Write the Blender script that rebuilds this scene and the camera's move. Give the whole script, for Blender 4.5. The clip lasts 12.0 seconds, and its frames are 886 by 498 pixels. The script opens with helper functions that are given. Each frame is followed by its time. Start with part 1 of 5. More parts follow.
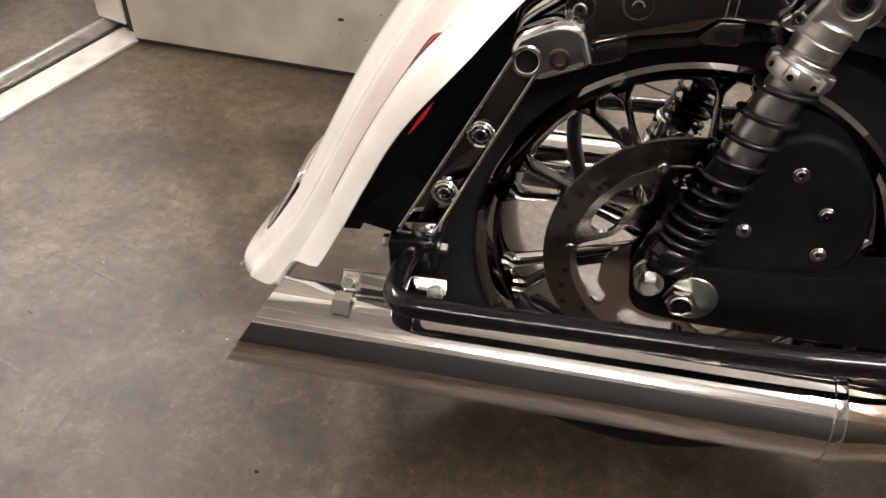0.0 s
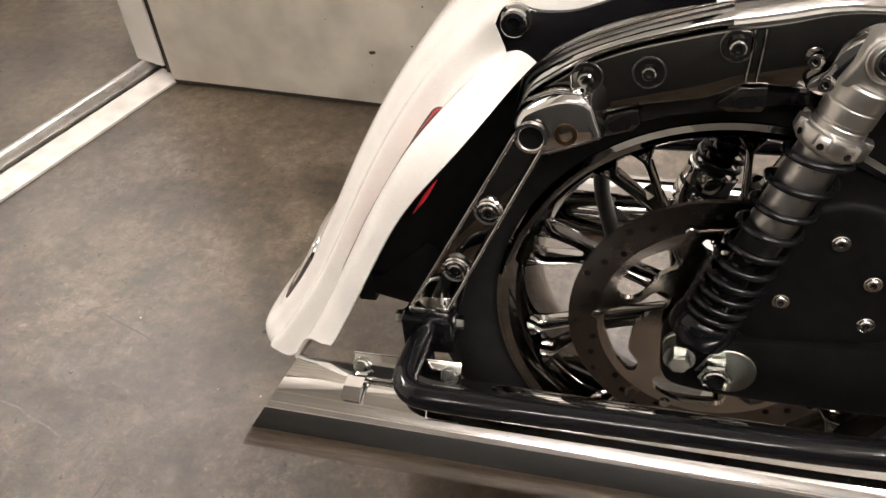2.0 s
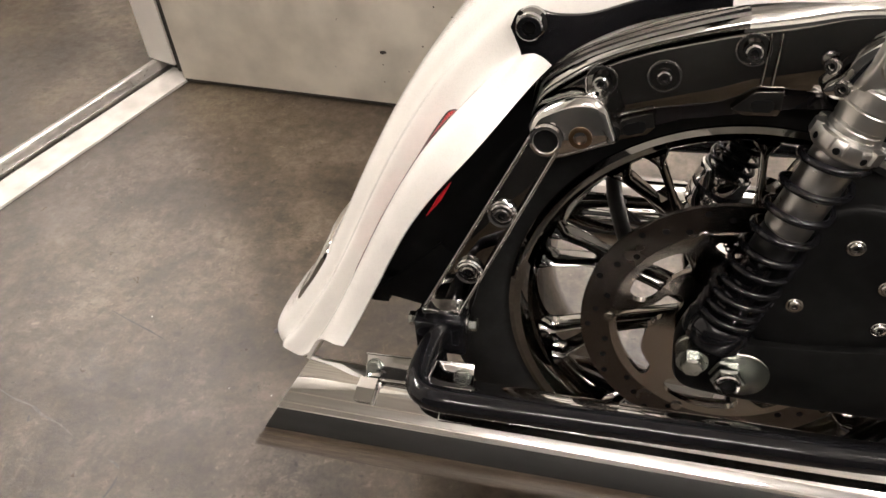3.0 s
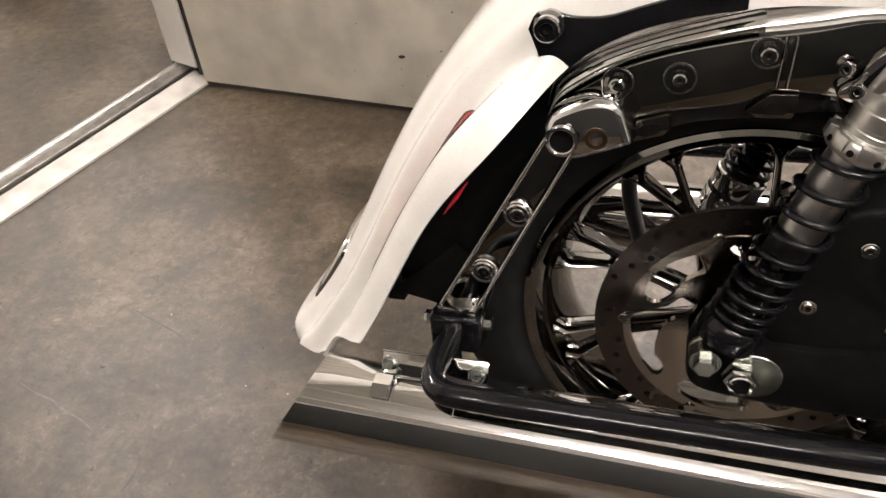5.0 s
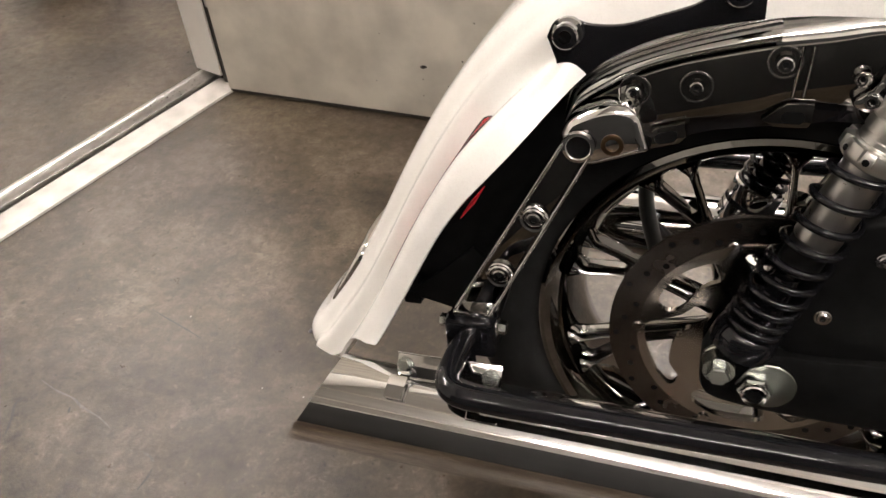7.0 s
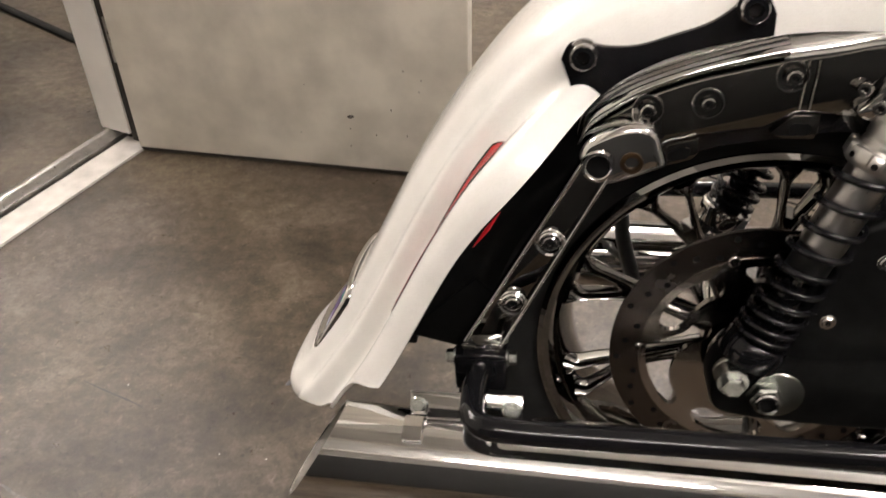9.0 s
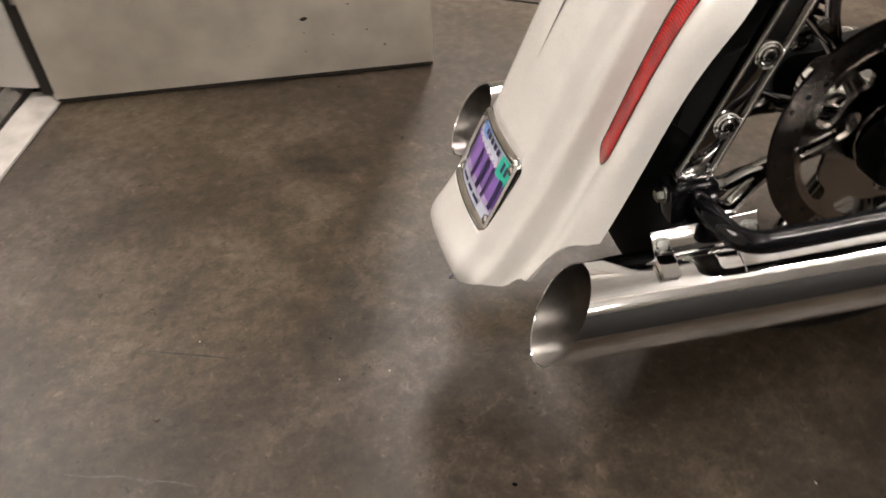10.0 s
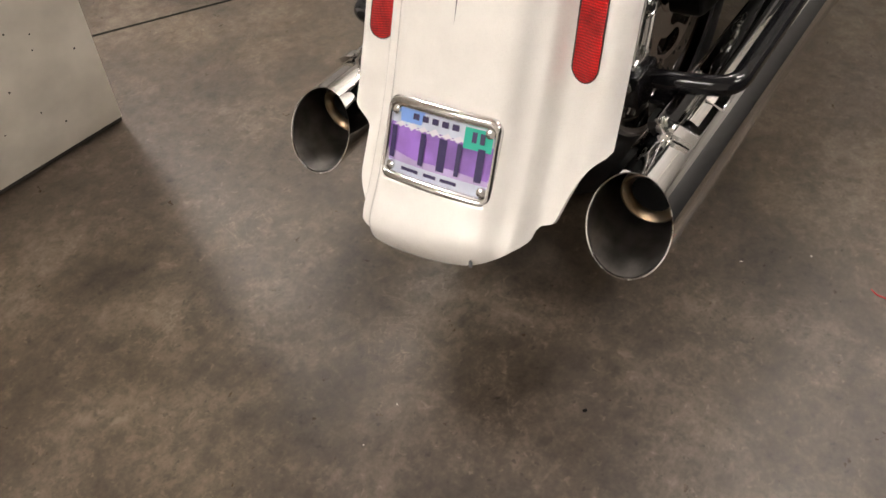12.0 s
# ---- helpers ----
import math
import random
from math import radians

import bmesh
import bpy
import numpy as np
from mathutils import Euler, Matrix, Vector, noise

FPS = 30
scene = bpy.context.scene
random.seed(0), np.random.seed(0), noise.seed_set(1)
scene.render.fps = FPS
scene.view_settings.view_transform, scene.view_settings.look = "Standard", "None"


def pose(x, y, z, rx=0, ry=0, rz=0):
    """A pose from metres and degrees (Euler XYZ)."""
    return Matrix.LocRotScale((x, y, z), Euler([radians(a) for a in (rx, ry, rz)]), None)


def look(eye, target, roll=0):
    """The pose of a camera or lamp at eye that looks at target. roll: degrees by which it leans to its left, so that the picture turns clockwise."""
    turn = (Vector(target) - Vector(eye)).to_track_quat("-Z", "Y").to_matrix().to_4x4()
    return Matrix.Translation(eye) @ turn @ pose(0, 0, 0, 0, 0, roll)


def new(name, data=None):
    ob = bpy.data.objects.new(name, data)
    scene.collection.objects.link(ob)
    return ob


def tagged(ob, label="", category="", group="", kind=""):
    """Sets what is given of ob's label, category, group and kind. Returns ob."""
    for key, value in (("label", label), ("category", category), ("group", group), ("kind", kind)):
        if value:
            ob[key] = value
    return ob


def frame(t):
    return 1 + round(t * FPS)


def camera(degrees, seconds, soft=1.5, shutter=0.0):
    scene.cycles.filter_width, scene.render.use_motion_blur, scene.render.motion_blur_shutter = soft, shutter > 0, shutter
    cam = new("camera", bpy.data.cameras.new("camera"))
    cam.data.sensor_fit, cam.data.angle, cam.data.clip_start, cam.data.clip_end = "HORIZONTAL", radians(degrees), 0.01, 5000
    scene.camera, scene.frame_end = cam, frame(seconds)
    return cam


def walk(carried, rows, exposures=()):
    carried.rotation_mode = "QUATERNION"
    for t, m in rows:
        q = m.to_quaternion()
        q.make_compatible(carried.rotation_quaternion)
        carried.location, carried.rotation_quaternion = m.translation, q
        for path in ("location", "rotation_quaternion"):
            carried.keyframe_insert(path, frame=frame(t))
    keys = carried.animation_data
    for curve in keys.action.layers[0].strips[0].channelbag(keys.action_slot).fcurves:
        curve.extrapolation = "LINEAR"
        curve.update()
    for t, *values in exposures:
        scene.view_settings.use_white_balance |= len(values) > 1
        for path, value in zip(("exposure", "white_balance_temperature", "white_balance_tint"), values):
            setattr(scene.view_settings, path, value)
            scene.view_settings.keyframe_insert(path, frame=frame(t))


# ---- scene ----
import functools

cam = camera(57.0, 12.0, 1.5, 0.25)
PATH = [
    (0, (-0.136, -0.775, 0.964), (-0.406, 0.669, -0.393), 1.6),
    (0.5, (-0.11, -0.72, 0.985), (-0.444, 0.691, -0.392), -1.2),
    (1, (-0.102, -0.694, 0.998), (-0.488, 0.701, -0.382), -3.9),
    (1.5, (-0.101, -0.681, 0.998), (-0.513, 0.718, -0.37), -4.7),
    (2, (-0.101, -0.678, 0.996), (-0.529, 0.72, -0.369), -5.0),
    (2.5, (-0.107, -0.679, 0.997), (-0.542, 0.713, -0.372), -5.1),
    (3, (-0.107, -0.678, 1.0), (-0.551, 0.713, -0.367), -5.2),
    (5, (-0.104, -0.691, 1.002), (-0.587, 0.701, -0.35), -5.5),
    (5.5, (-0.103, -0.695, 1.001), (-0.594, 0.703, -0.342), -4.4),
    (6, (-0.101, -0.701, 1.005), (-0.614, 0.711, -0.316), -3.8),
    (6.5, (-0.098, -0.696, 1.001), (-0.623, 0.715, -0.316), -4.6),
    (7, (-0.098, -0.703, 1.001), (-0.63, 0.698, -0.324), -5.5),
    (7.2, (-0.097, -0.709, 1.002), (-0.636, 0.689, -0.322), -5.7),
    (8.8, (-0.177, -0.743, 0.985), (-0.505, 0.83, -0.207), -2.2),
    (9, (-0.225, -0.735, 0.972), (-0.478, 0.827, -0.252), -1.5),
    (9.2, (-0.298, -0.749, 0.986), (-0.493, 0.752, -0.322), -1.5),
    (9.4, (-0.375, -0.741, 0.963), (-0.542, 0.739, -0.372), -1.3),
    (9.5, (-0.41, -0.733, 0.953), (-0.559, 0.742, -0.389), -1.8),
    (9.6, (-0.456, -0.735, 0.957), (-0.552, 0.726, -0.406), -2.4),
    (9.8, (-0.542, -0.732, 0.943), (-0.505, 0.705, -0.448), -3.1),
    (10, (-0.637, -0.739, 0.935), (-0.417, 0.67, -0.467), -2.9),
    (10.2, (-0.715, -0.726, 0.932), (-0.329, 0.632, -0.485), -3.1),
    (10.5, (-0.821, -0.668, 0.919), (-0.252, 0.621, -0.499), -3.8),
    (10.8, (-0.894, -0.583, 0.915), (-0.156, 0.641, -0.484), -2.5),
    (11, (-0.937, -0.54, 0.918), (-0.141, 0.633, -0.493), -1.7),
    (11.5, (-1.005, -0.436, 0.918), (0.114, 0.397, -0.515), 2.7),
    (11.8, (-1.031, -0.412, 0.941), (0.074, 0.372, -0.53), -0.6),
    (12, (-1.051, -0.412, 0.93), (0.061, 0.367, -0.537), -1.1),
]
walk(cam, [(t, look(eye, target, roll)) for t, eye, target, roll in PATH],
     [(0.0, 0.03), (3.0, 0.0), (7.2, -0.08), (9.0, -0.22), (10.0, -0.45), (10.5, -0.40), (11.3, -0.20), (12.0, -0.30)])

# ---- world and lamps ----
world = bpy.data.worlds.new("world")
scene.world = world
world.use_nodes = True
world.node_tree.nodes["Background"].inputs[0].default_value = (0.9, 0.93, 1.0, 1)
world.node_tree.nodes["Background"].inputs[1].default_value = 0.02
LAMP_POWER = 1.14


# ---- materials ----
def mat(name, color, rough=0.5, metal=0.0, coat=0.0, vary=0.08, scale=12.0, bump=0.0, bscale=150.0, rvary=0.08, second=None, spec=0.5):
    m = bpy.data.materials.new(name)
    m.use_nodes = True
    nt = m.node_tree
    b = nt.nodes["Principled BSDF"]
    b.inputs["Metallic"].default_value = metal
    b.inputs["Coat Weight"].default_value = coat
    b.inputs["Coat Roughness"].default_value = 0.03
    b.inputs["Specular IOR Level"].default_value = spec
    tc = nt.nodes.new("ShaderNodeTexCoord")
    n1 = nt.nodes.new("ShaderNodeTexNoise")
    n1.inputs["Scale"].default_value = scale
    n1.inputs["Detail"].default_value = 6
    nt.links.new(tc.outputs["Object"], n1.inputs["Vector"])
    mix = nt.nodes.new("ShaderNodeMix")
    mix.data_type = "RGBA"
    c2 = second or [c * (1 - vary * 2) for c in color]
    mix.inputs["A"].default_value = (*[min(1, c * (1 + vary)) for c in color], 1)
    mix.inputs["B"].default_value = (*c2, 1)
    ramp = nt.nodes.new("ShaderNodeMapRange")
    ramp.inputs["From Min"].default_value, ramp.inputs["From Max"].default_value = 0.35, 0.7
    nt.links.new(n1.outputs["Fac"], ramp.inputs["Value"])
    nt.links.new(ramp.outputs["Result"], mix.inputs["Factor"])
    nt.links.new(mix.outputs["Result"], b.inputs["Base Color"])
    n2 = nt.nodes.new("ShaderNodeTexNoise")
    n2.inputs["Scale"].default_value = bscale
    n2.inputs["Detail"].default_value = 4
    nt.links.new(tc.outputs["Object"], n2.inputs["Vector"])
    rr = nt.nodes.new("ShaderNodeMapRange")
    rr.inputs["To Min"].default_value, rr.inputs["To Max"].default_value = max(0.01, rough - rvary), min(1, rough + rvary)
    nt.links.new(n2.outputs["Fac"], rr.inputs["Value"])
    nt.links.new(rr.outputs["Result"], b.inputs["Roughness"])
    if bump:
        bp = nt.nodes.new("ShaderNodeBump")
        bp.inputs["Strength"].default_value = bump
        bp.inputs["Distance"].default_value = 0.002
        nt.links.new(n2.outputs["Fac"], bp.inputs["Height"])
        nt.links.new(bp.outputs["Normal"], b.inputs["Normal"])
    return m


def concrete():
    m = bpy.data.materials.new("sealed_concrete")
    m.use_nodes = True
    nt = m.node_tree
    N, Lk = nt.nodes.new, nt.links.new
    b = nt.nodes["Principled BSDF"]
    tc = N("ShaderNodeTexCoord")

    def nz(scale, detail, rough=0.55, dist=0.0):
        n = N("ShaderNodeTexNoise")
        n.inputs["Scale"].default_value, n.inputs["Detail"].default_value = scale, detail
        n.inputs["Roughness"].default_value, n.inputs["Distortion"].default_value = rough, dist
        Lk(tc.outputs["Object"], n.inputs["Vector"])
        return n.outputs["Fac"]

    def rng(v, a, b2, c, d):
        r = N("ShaderNodeMapRange")
        for k, val in (("From Min", a), ("From Max", b2), ("To Min", c), ("To Max", d)):
            r.inputs[k].default_value = val
        Lk(v, r.inputs["Value"])
        return r.outputs["Result"]

    def mul(a, b2):
        x = N("ShaderNodeMath")
        x.operation = "MULTIPLY"
        Lk(a, x.inputs[0]), Lk(b2, x.inputs[1])
        return x.outputs[0]

    big = rng(nz(1.5, 4, 0.55, 0.6), 0.3, 0.7, 0.78, 1.22)
    mid = rng(nz(6.0, 6, 0.55, 0.5), 0.32, 0.68, 0.70, 1.27)
    small = rng(nz(44, 5, 0.60, 0.3), 0.3, 0.7, 0.76, 1.22)
    fine = rng(nz(160, 3, 0.6), 0.3, 0.7, 0.88, 1.12)
    scuff = rng(nz(19, 6, 0.6, 1.2), 0.60, 0.74, 1.0, 1.22)
    stain = rng(nz(3.4, 5, 0.55, 0.5), 0.52, 0.72, 1.0, 0.60)
    line = nz(11, 3, 0.6, 2.5)
    thin = mul(rng(line, 0.485, 0.500, 0.0, 1.0), rng(line, 0.500, 0.515, 1.0, 0.0))
    where = rng(nz(4.5, 3, 0.5), 0.54, 0.66, 0.0, 1.0)
    rubbed = rng(mul(thin, where), 0.0, 1.0, 1.0, 1.45)
    worn = rng(nz(48, 6, 0.72, 0.8), 0.60, 0.76, 1.0, 1.28)

    flecks = mul(rng(nz(62, 4, 0.62, 0.6), 0.62, 0.70, 1.0, 1.38), rng(nz(24, 5, 0.6, 0.9), 0.62, 0.72, 1.0, 1.28))
    scraped = mul(flecks, rng(nz(75, 3, 0.6, 0.2), 0.64, 0.71, 1.0, 0.66))
    blot = rng(nz(26, 4, 0.5, 0.2), 0.63, 0.72, 1.0, 0.72)
    pit = rng(nz(38, 3, 0.6), 0.26, 0.36, 0.72, 1.0)
    vor = N("ShaderNodeTexVoronoi")
    vor.inputs["Scale"].default_value = 5.0
    Lk(tc.outputs["Object"], vor.inputs["Vector"])
    speck = rng(vor.outputs["Distance"], 0.010, 0.03, 0.55, 1.0)
    val = mul(mul(mul(mul(big, mid), mul(small, fine)), mul(speck, mul(mul(rubbed, scraped), mul(worn, mul(pit, blot))))), mul(scuff, stain))
    ramp = N("ShaderNodeValToRGB")
    e = ramp.color_ramp.elements
    e[0].position, e[0].color = 0.22, (0.0115, 0.0089, 0.0063, 1)
    e[1].position, e[1].color = 0.85, (0.112, 0.097, 0.081, 1)
    mid_e = ramp.color_ramp.elements.new(0.50)
    mid_e.color = (0.0475, 0.0386, 0.0297, 1)
    sc = N("ShaderNodeMath")
    sc.operation = "MULTIPLY"
    sc.inputs[1].default_value = 0.52
    Lk(val, sc.inputs[0])
    Lk(sc.outputs[0], ramp.inputs["Fac"])
    # patches of a slightly yellower and a greyer tone
    tint = N("ShaderNodeMix")
    tint.data_type = "RGBA"
    tint.blend_type = "MULTIPLY"
    tint.inputs["Factor"].default_value = 1.0
    hue = N("ShaderNodeValToRGB")
    hue.color_ramp.elements[0].position, hue.color_ramp.elements[0].color = 0.38, (1.09, 1.0, 0.94, 1)
    hue.color_ramp.elements[1].position, hue.color_ramp.elements[1].color = 0.62, (1.10, 1.0, 0.84, 1)
    Lk(nz(2.3, 3, 0.5, 0.4), hue.inputs["Fac"])
    Lk(ramp.outputs["Color"], tint.inputs["A"])
    Lk(hue.outputs["Color"], tint.inputs["B"])
    Lk(tint.outputs["Result"], b.inputs["Base Color"])
    Lk(rng(nz(34, 7, 0.7), 0.32, 0.68, 0.26, 0.54), b.inputs["Roughness"])
    b.inputs["Specular IOR Level"].default_value = 0.38
    bp = N("ShaderNodeBump")
    bp.inputs["Strength"].default_value, bp.inputs["Distance"].default_value = 0.32, 0.003
    Lk(nz(38, 12, 0.75), bp.inputs["Height"])
    Lk(bp.outputs["Normal"], b.inputs["Normal"])
    return m


CONCRETE = concrete()
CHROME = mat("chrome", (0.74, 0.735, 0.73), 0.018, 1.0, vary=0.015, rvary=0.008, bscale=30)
CHROME_DIM = mat("cast_chrome", (0.60, 0.59, 0.58), 0.06, 1.0, vary=0.04, rvary=0.03, bscale=40)
CHROME_DARK = mat("dark_chrome", (0.33, 0.325, 0.32), 0.03, 1.0, vary=0.03, rvary=0.012, bscale=30)
HEAT_CHROME = mat("heat_tinted_chrome", (0.72, 0.60, 0.49), 0.03, 1.0, vary=0.06, rvary=0.012, bscale=30)
ZINC = mat("zinc_plate", (0.36, 0.37, 0.345), 0.24, 1.0, vary=0.05, scale=40, rvary=0.04)
ALU = mat("machined_aluminium", (0.60, 0.585, 0.56), 0.36, 1.0, vary=0.03, scale=30, rvary=0.03, bscale=40)
THREAD = mat("threaded_steel", (0.42, 0.41, 0.40), 0.30, 1.0, vary=0.04, scale=30)
ROTOR = mat("brake_steel", (0.12, 0.106, 0.097), 0.26, 1.0, vary=0.06, scale=9, rvary=0.04, bscale=20)
# chrome darkened; the dark surroundings it mirrors are put into the colour
CHROME_DARK_REFLECT = mat("chrome_dark_reflect", (0.22, 0.215, 0.205), 0.03, 1.0, vary=0.03, rvary=0.012, bscale=30)
BLACK_CHROME = mat("black_chrome", (0.24, 0.236, 0.23), 0.03, 1.0, vary=0.03, rvary=0.012, bscale=30)
CARRIER = mat("stainless_carrier", (0.42, 0.395, 0.37), 0.14, 1.0, vary=0.05, scale=15, rvary=0.03, bscale=30)
BLACK = mat("black_gloss_paint", (0.006, 0.006, 0.007), 0.045, 0.0, coat=0.0, vary=0.1, rvary=0.02, spec=0.32)
BLACK_SATIN = mat("black_satin_paint", (0.005, 0.005, 0.005), 0.45, vary=0.2, scale=40, bump=0.03)
MATT_BLACK = mat("black_powder_coat", (0.0052, 0.0052, 0.0052), 0.42, vary=0.2, scale=60, bump=0.02, spec=0.05)
RUBBER = mat("tyre_rubber", (0.008, 0.008, 0.008), 0.8, vary=0.2, scale=40, bump=0.1, spec=0.25)
PEARL = mat("pearl_white_paint", (0.86, 0.84, 0.805), 0.28, coat=0.8, vary=0.02, scale=30, bscale=900, rvary=0.06)
SLATE = mat("dark_line_paint", (0.09, 0.09, 0.10), 0.3, coat=0.5)
DOOR_PAINT = mat("grey_door_paint", (0.60, 0.555, 0.48), 0.45, vary=0.11, scale=9, bump=0.03, bscale=260)
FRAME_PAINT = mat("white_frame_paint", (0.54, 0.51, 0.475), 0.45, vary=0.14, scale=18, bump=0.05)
WALL_PAINT = mat("wall_paint", (0.66, 0.63, 0.58), 0.7, vary=0.04, scale=3, bump=0.05)
DARK_WALL = mat("workshop_wall", (0.22, 0.21, 0.195), 0.7, vary=0.15, scale=2.0)
CEIL_PAINT = mat("ceiling_paint", (0.56, 0.548, 0.525), 0.8, vary=0.05, scale=3)
SILL_ALU = mat("sill_aluminium", (0.50, 0.485, 0.46), 0.30, 1.0, vary=0.12, scale=25, bump=0.06)
# brighter than the frame paint; light on the jamb is in the colour
JAMB_PAINT_LIT = mat("white_jamb_paint_lit", (0.80, 0.77, 0.73), 0.4, vary=0.04, scale=7, bump=0.04)
CHARCOAL = mat("charcoal_screen", (0.014, 0.0135, 0.013), 0.8, vary=0.2, scale=2.0)
SCRATCH = mat("floor_scratch", (0.016, 0.013, 0.010), 0.5, vary=0.2, scale=60)
PALE_SCRATCH = mat("pale_scratch", (0.062, 0.053, 0.044), 0.5, vary=0.3, scale=90)
# dark tone for gaps round door and threshold, and for paint chips
GAP_AND_CHIP_DARK = mat("gap_and_chip_dark", (0.03, 0.025, 0.02), 0.8)
JOINT = mat("joint_dirt", (0.008, 0.007, 0.006), 0.9, spec=0.1)
GRIT = mat("pale_grit", (0.40, 0.37, 0.33), 0.6, vary=0.2, scale=200)
BRASS = mat("brass", (0.13, 0.085, 0.05), 0.35, 1.0)
BAFFLE = mat("sooty_steel", (0.24, 0.225, 0.21), 0.38, 1.0, vary=0.2, scale=35)
BAFFLE_TINT = mat("heat_tinted_steel", (0.18, 0.155, 0.12), 0.34, 1.0, vary=0.2, scale=35, second=(0.18, 0.12, 0.06))
# near-black; on discs for the shade in holes, also soot and specks
HOLE_SHADE_SOOT = mat("hole_shade_soot", (0.003, 0.003, 0.003), 0.9, spec=0.1)
PLATE_VIOLET = mat("plate_violet", (0.30, 0.155, 0.56), 0.35, coat=0.3, vary=0.15, scale=25)
PLATE_PALE = mat("plate_pale_blue", (0.62, 0.68, 0.80), 0.35, coat=0.3, vary=0.08, scale=30)
PLATE_SKY = mat("plate_sky_blue", (0.22, 0.40, 0.85), 0.35, coat=0.3)
PLATE_WHITE = mat("plate_white", (0.78, 0.76, 0.85), 0.4, coat=0.3)
PLATE_HAZE = mat("plate_lilac", (0.50, 0.40, 0.68), 0.35, coat=0.3, vary=0.1, scale=30)
INK = mat("plate_ink", (0.03, 0.02, 0.09), 0.4, coat=0.2)
STICKER = mat("green_sticker", (0.02, 0.50, 0.36), 0.4, coat=0.2)
RED_REFLECTOR = mat("red_reflector", (0.55, 0.02, 0.03), 0.25, coat=0.6)
LEATHER = mat("black_leather", (0.014, 0.013, 0.013), 0.5, vary=0.2, scale=80, bump=0.2, bscale=400)


def lens_red():
    m = bpy.data.materials.new("red_lens")
    m.use_nodes = True
    nt = m.node_tree
    b = nt.nodes["Principled BSDF"]
    b.inputs["Roughness"].default_value = 0.3
    b.inputs["Specular IOR Level"].default_value = 0.12
    b.inputs["Coat Weight"].default_value = 0.6
    b.inputs["Coat Roughness"].default_value = 0.03
    tc = nt.nodes.new("ShaderNodeTexCoord")
    waves = []
    for direction, scale in (("Z", 120), ("Y", 170)):
        w = nt.nodes.new("ShaderNodeTexWave")
        w.bands_direction = direction
        w.inputs["Scale"].default_value = scale
        w.inputs["Distortion"].default_value = 0.15
        nt.links.new(tc.outputs["Object"], w.inputs["Vector"])
        waves.append(w)
    add = nt.nodes.new("ShaderNodeMath")
    nt.links.new(waves[0].outputs["Fac"], add.inputs[0])
    nt.links.new(waves[1].outputs["Fac"], add.inputs[1])
    n = nt.nodes.new("ShaderNodeTexNoise")
    n.inputs["Scale"].default_value = 48
    n.inputs["Detail"].default_value = 4
    nt.links.new(tc.outputs["Object"], n.inputs["Vector"])
    mul = nt.nodes.new("ShaderNodeMath")
    mul.operation = "MULTIPLY"
    nt.links.new(add.outputs[0], mul.inputs[0])
    nt.links.new(n.outputs["Fac"], mul.inputs[1])
    r = nt.nodes.new("ShaderNodeValToRGB")
    r.color_ramp.elements[0].color = (0.15, 0.0008, 0.0014, 1)
    r.color_ramp.elements[1].color = (0.74, 0.009, 0.009, 1)
    r.color_ramp.elements[0].position = 0.22
    r.color_ramp.elements[1].position = 0.85
    nt.links.new(mul.outputs[0], r.inputs["Fac"])
    nt.links.new(r.outputs["Color"], b.inputs["Base Color"])
    bp = nt.nodes.new("ShaderNodeBump")
    bp.inputs["Strength"].default_value, bp.inputs["Distance"].default_value = 0.5, 0.001
    nt.links.new(add.outputs[0], bp.inputs["Height"])
    nt.links.new(bp.outputs["Normal"], b.inputs["Normal"])
    # the clear outer face is faintly uneven
    n2 = nt.nodes.new("ShaderNodeTexNoise")
    n2.inputs["Scale"].default_value = 42
    n2.inputs["Detail"].default_value = 1
    nt.links.new(tc.outputs["Object"], n2.inputs["Vector"])
    bc = nt.nodes.new("ShaderNodeBump")
    bc.inputs["Strength"].default_value, bc.inputs["Distance"].default_value = 0.35, 0.004
    nt.links.new(n2.outputs["Fac"], bc.inputs["Height"])
    nt.links.new(bc.outputs["Normal"], b.inputs["Coat Normal"])
    return m


LENS = lens_red()


def emitter(name, strength, color=(1.0, 0.92, 0.86)):
    m = bpy.data.materials.new(name)
    m.use_nodes = True
    b = m.node_tree.nodes["Principled BSDF"]
    b.inputs["Base Color"].default_value = (0.8, 0.8, 0.8, 1)
    b.inputs["Emission Color"].default_value = (*color, 1)
    b.inputs["Emission Strength"].default_value = strength
    return m


# ---- mesh helpers ----
def finish(bm, smooth=40):
    bmesh.ops.remove_doubles(bm, verts=bm.verts, dist=1e-6)
    bmesh.ops.recalc_face_normals(bm, faces=bm.faces)
    for f in bm.faces:
        f.smooth = True
    for e in bm.edges:
        if len(e.link_faces) == 2 and e.calc_face_angle(0) > radians(smooth):
            e.smooth = False
    return bm


def part(name, bm, material, parent=None, label="", smooth=40, flip=False):
    if flip:
        bmesh.ops.scale(bm, vec=(1, -1, 1), verts=bm.verts)
    finish(bm, smooth)
    me = bpy.data.meshes.new(name)
    bm.to_mesh(me)
    bm.free()
    me.materials.append(material)
    ob = new(name, me)
    if parent is not None:
        ob.parent = parent
    if label:
        tagged(ob, label)
    return ob


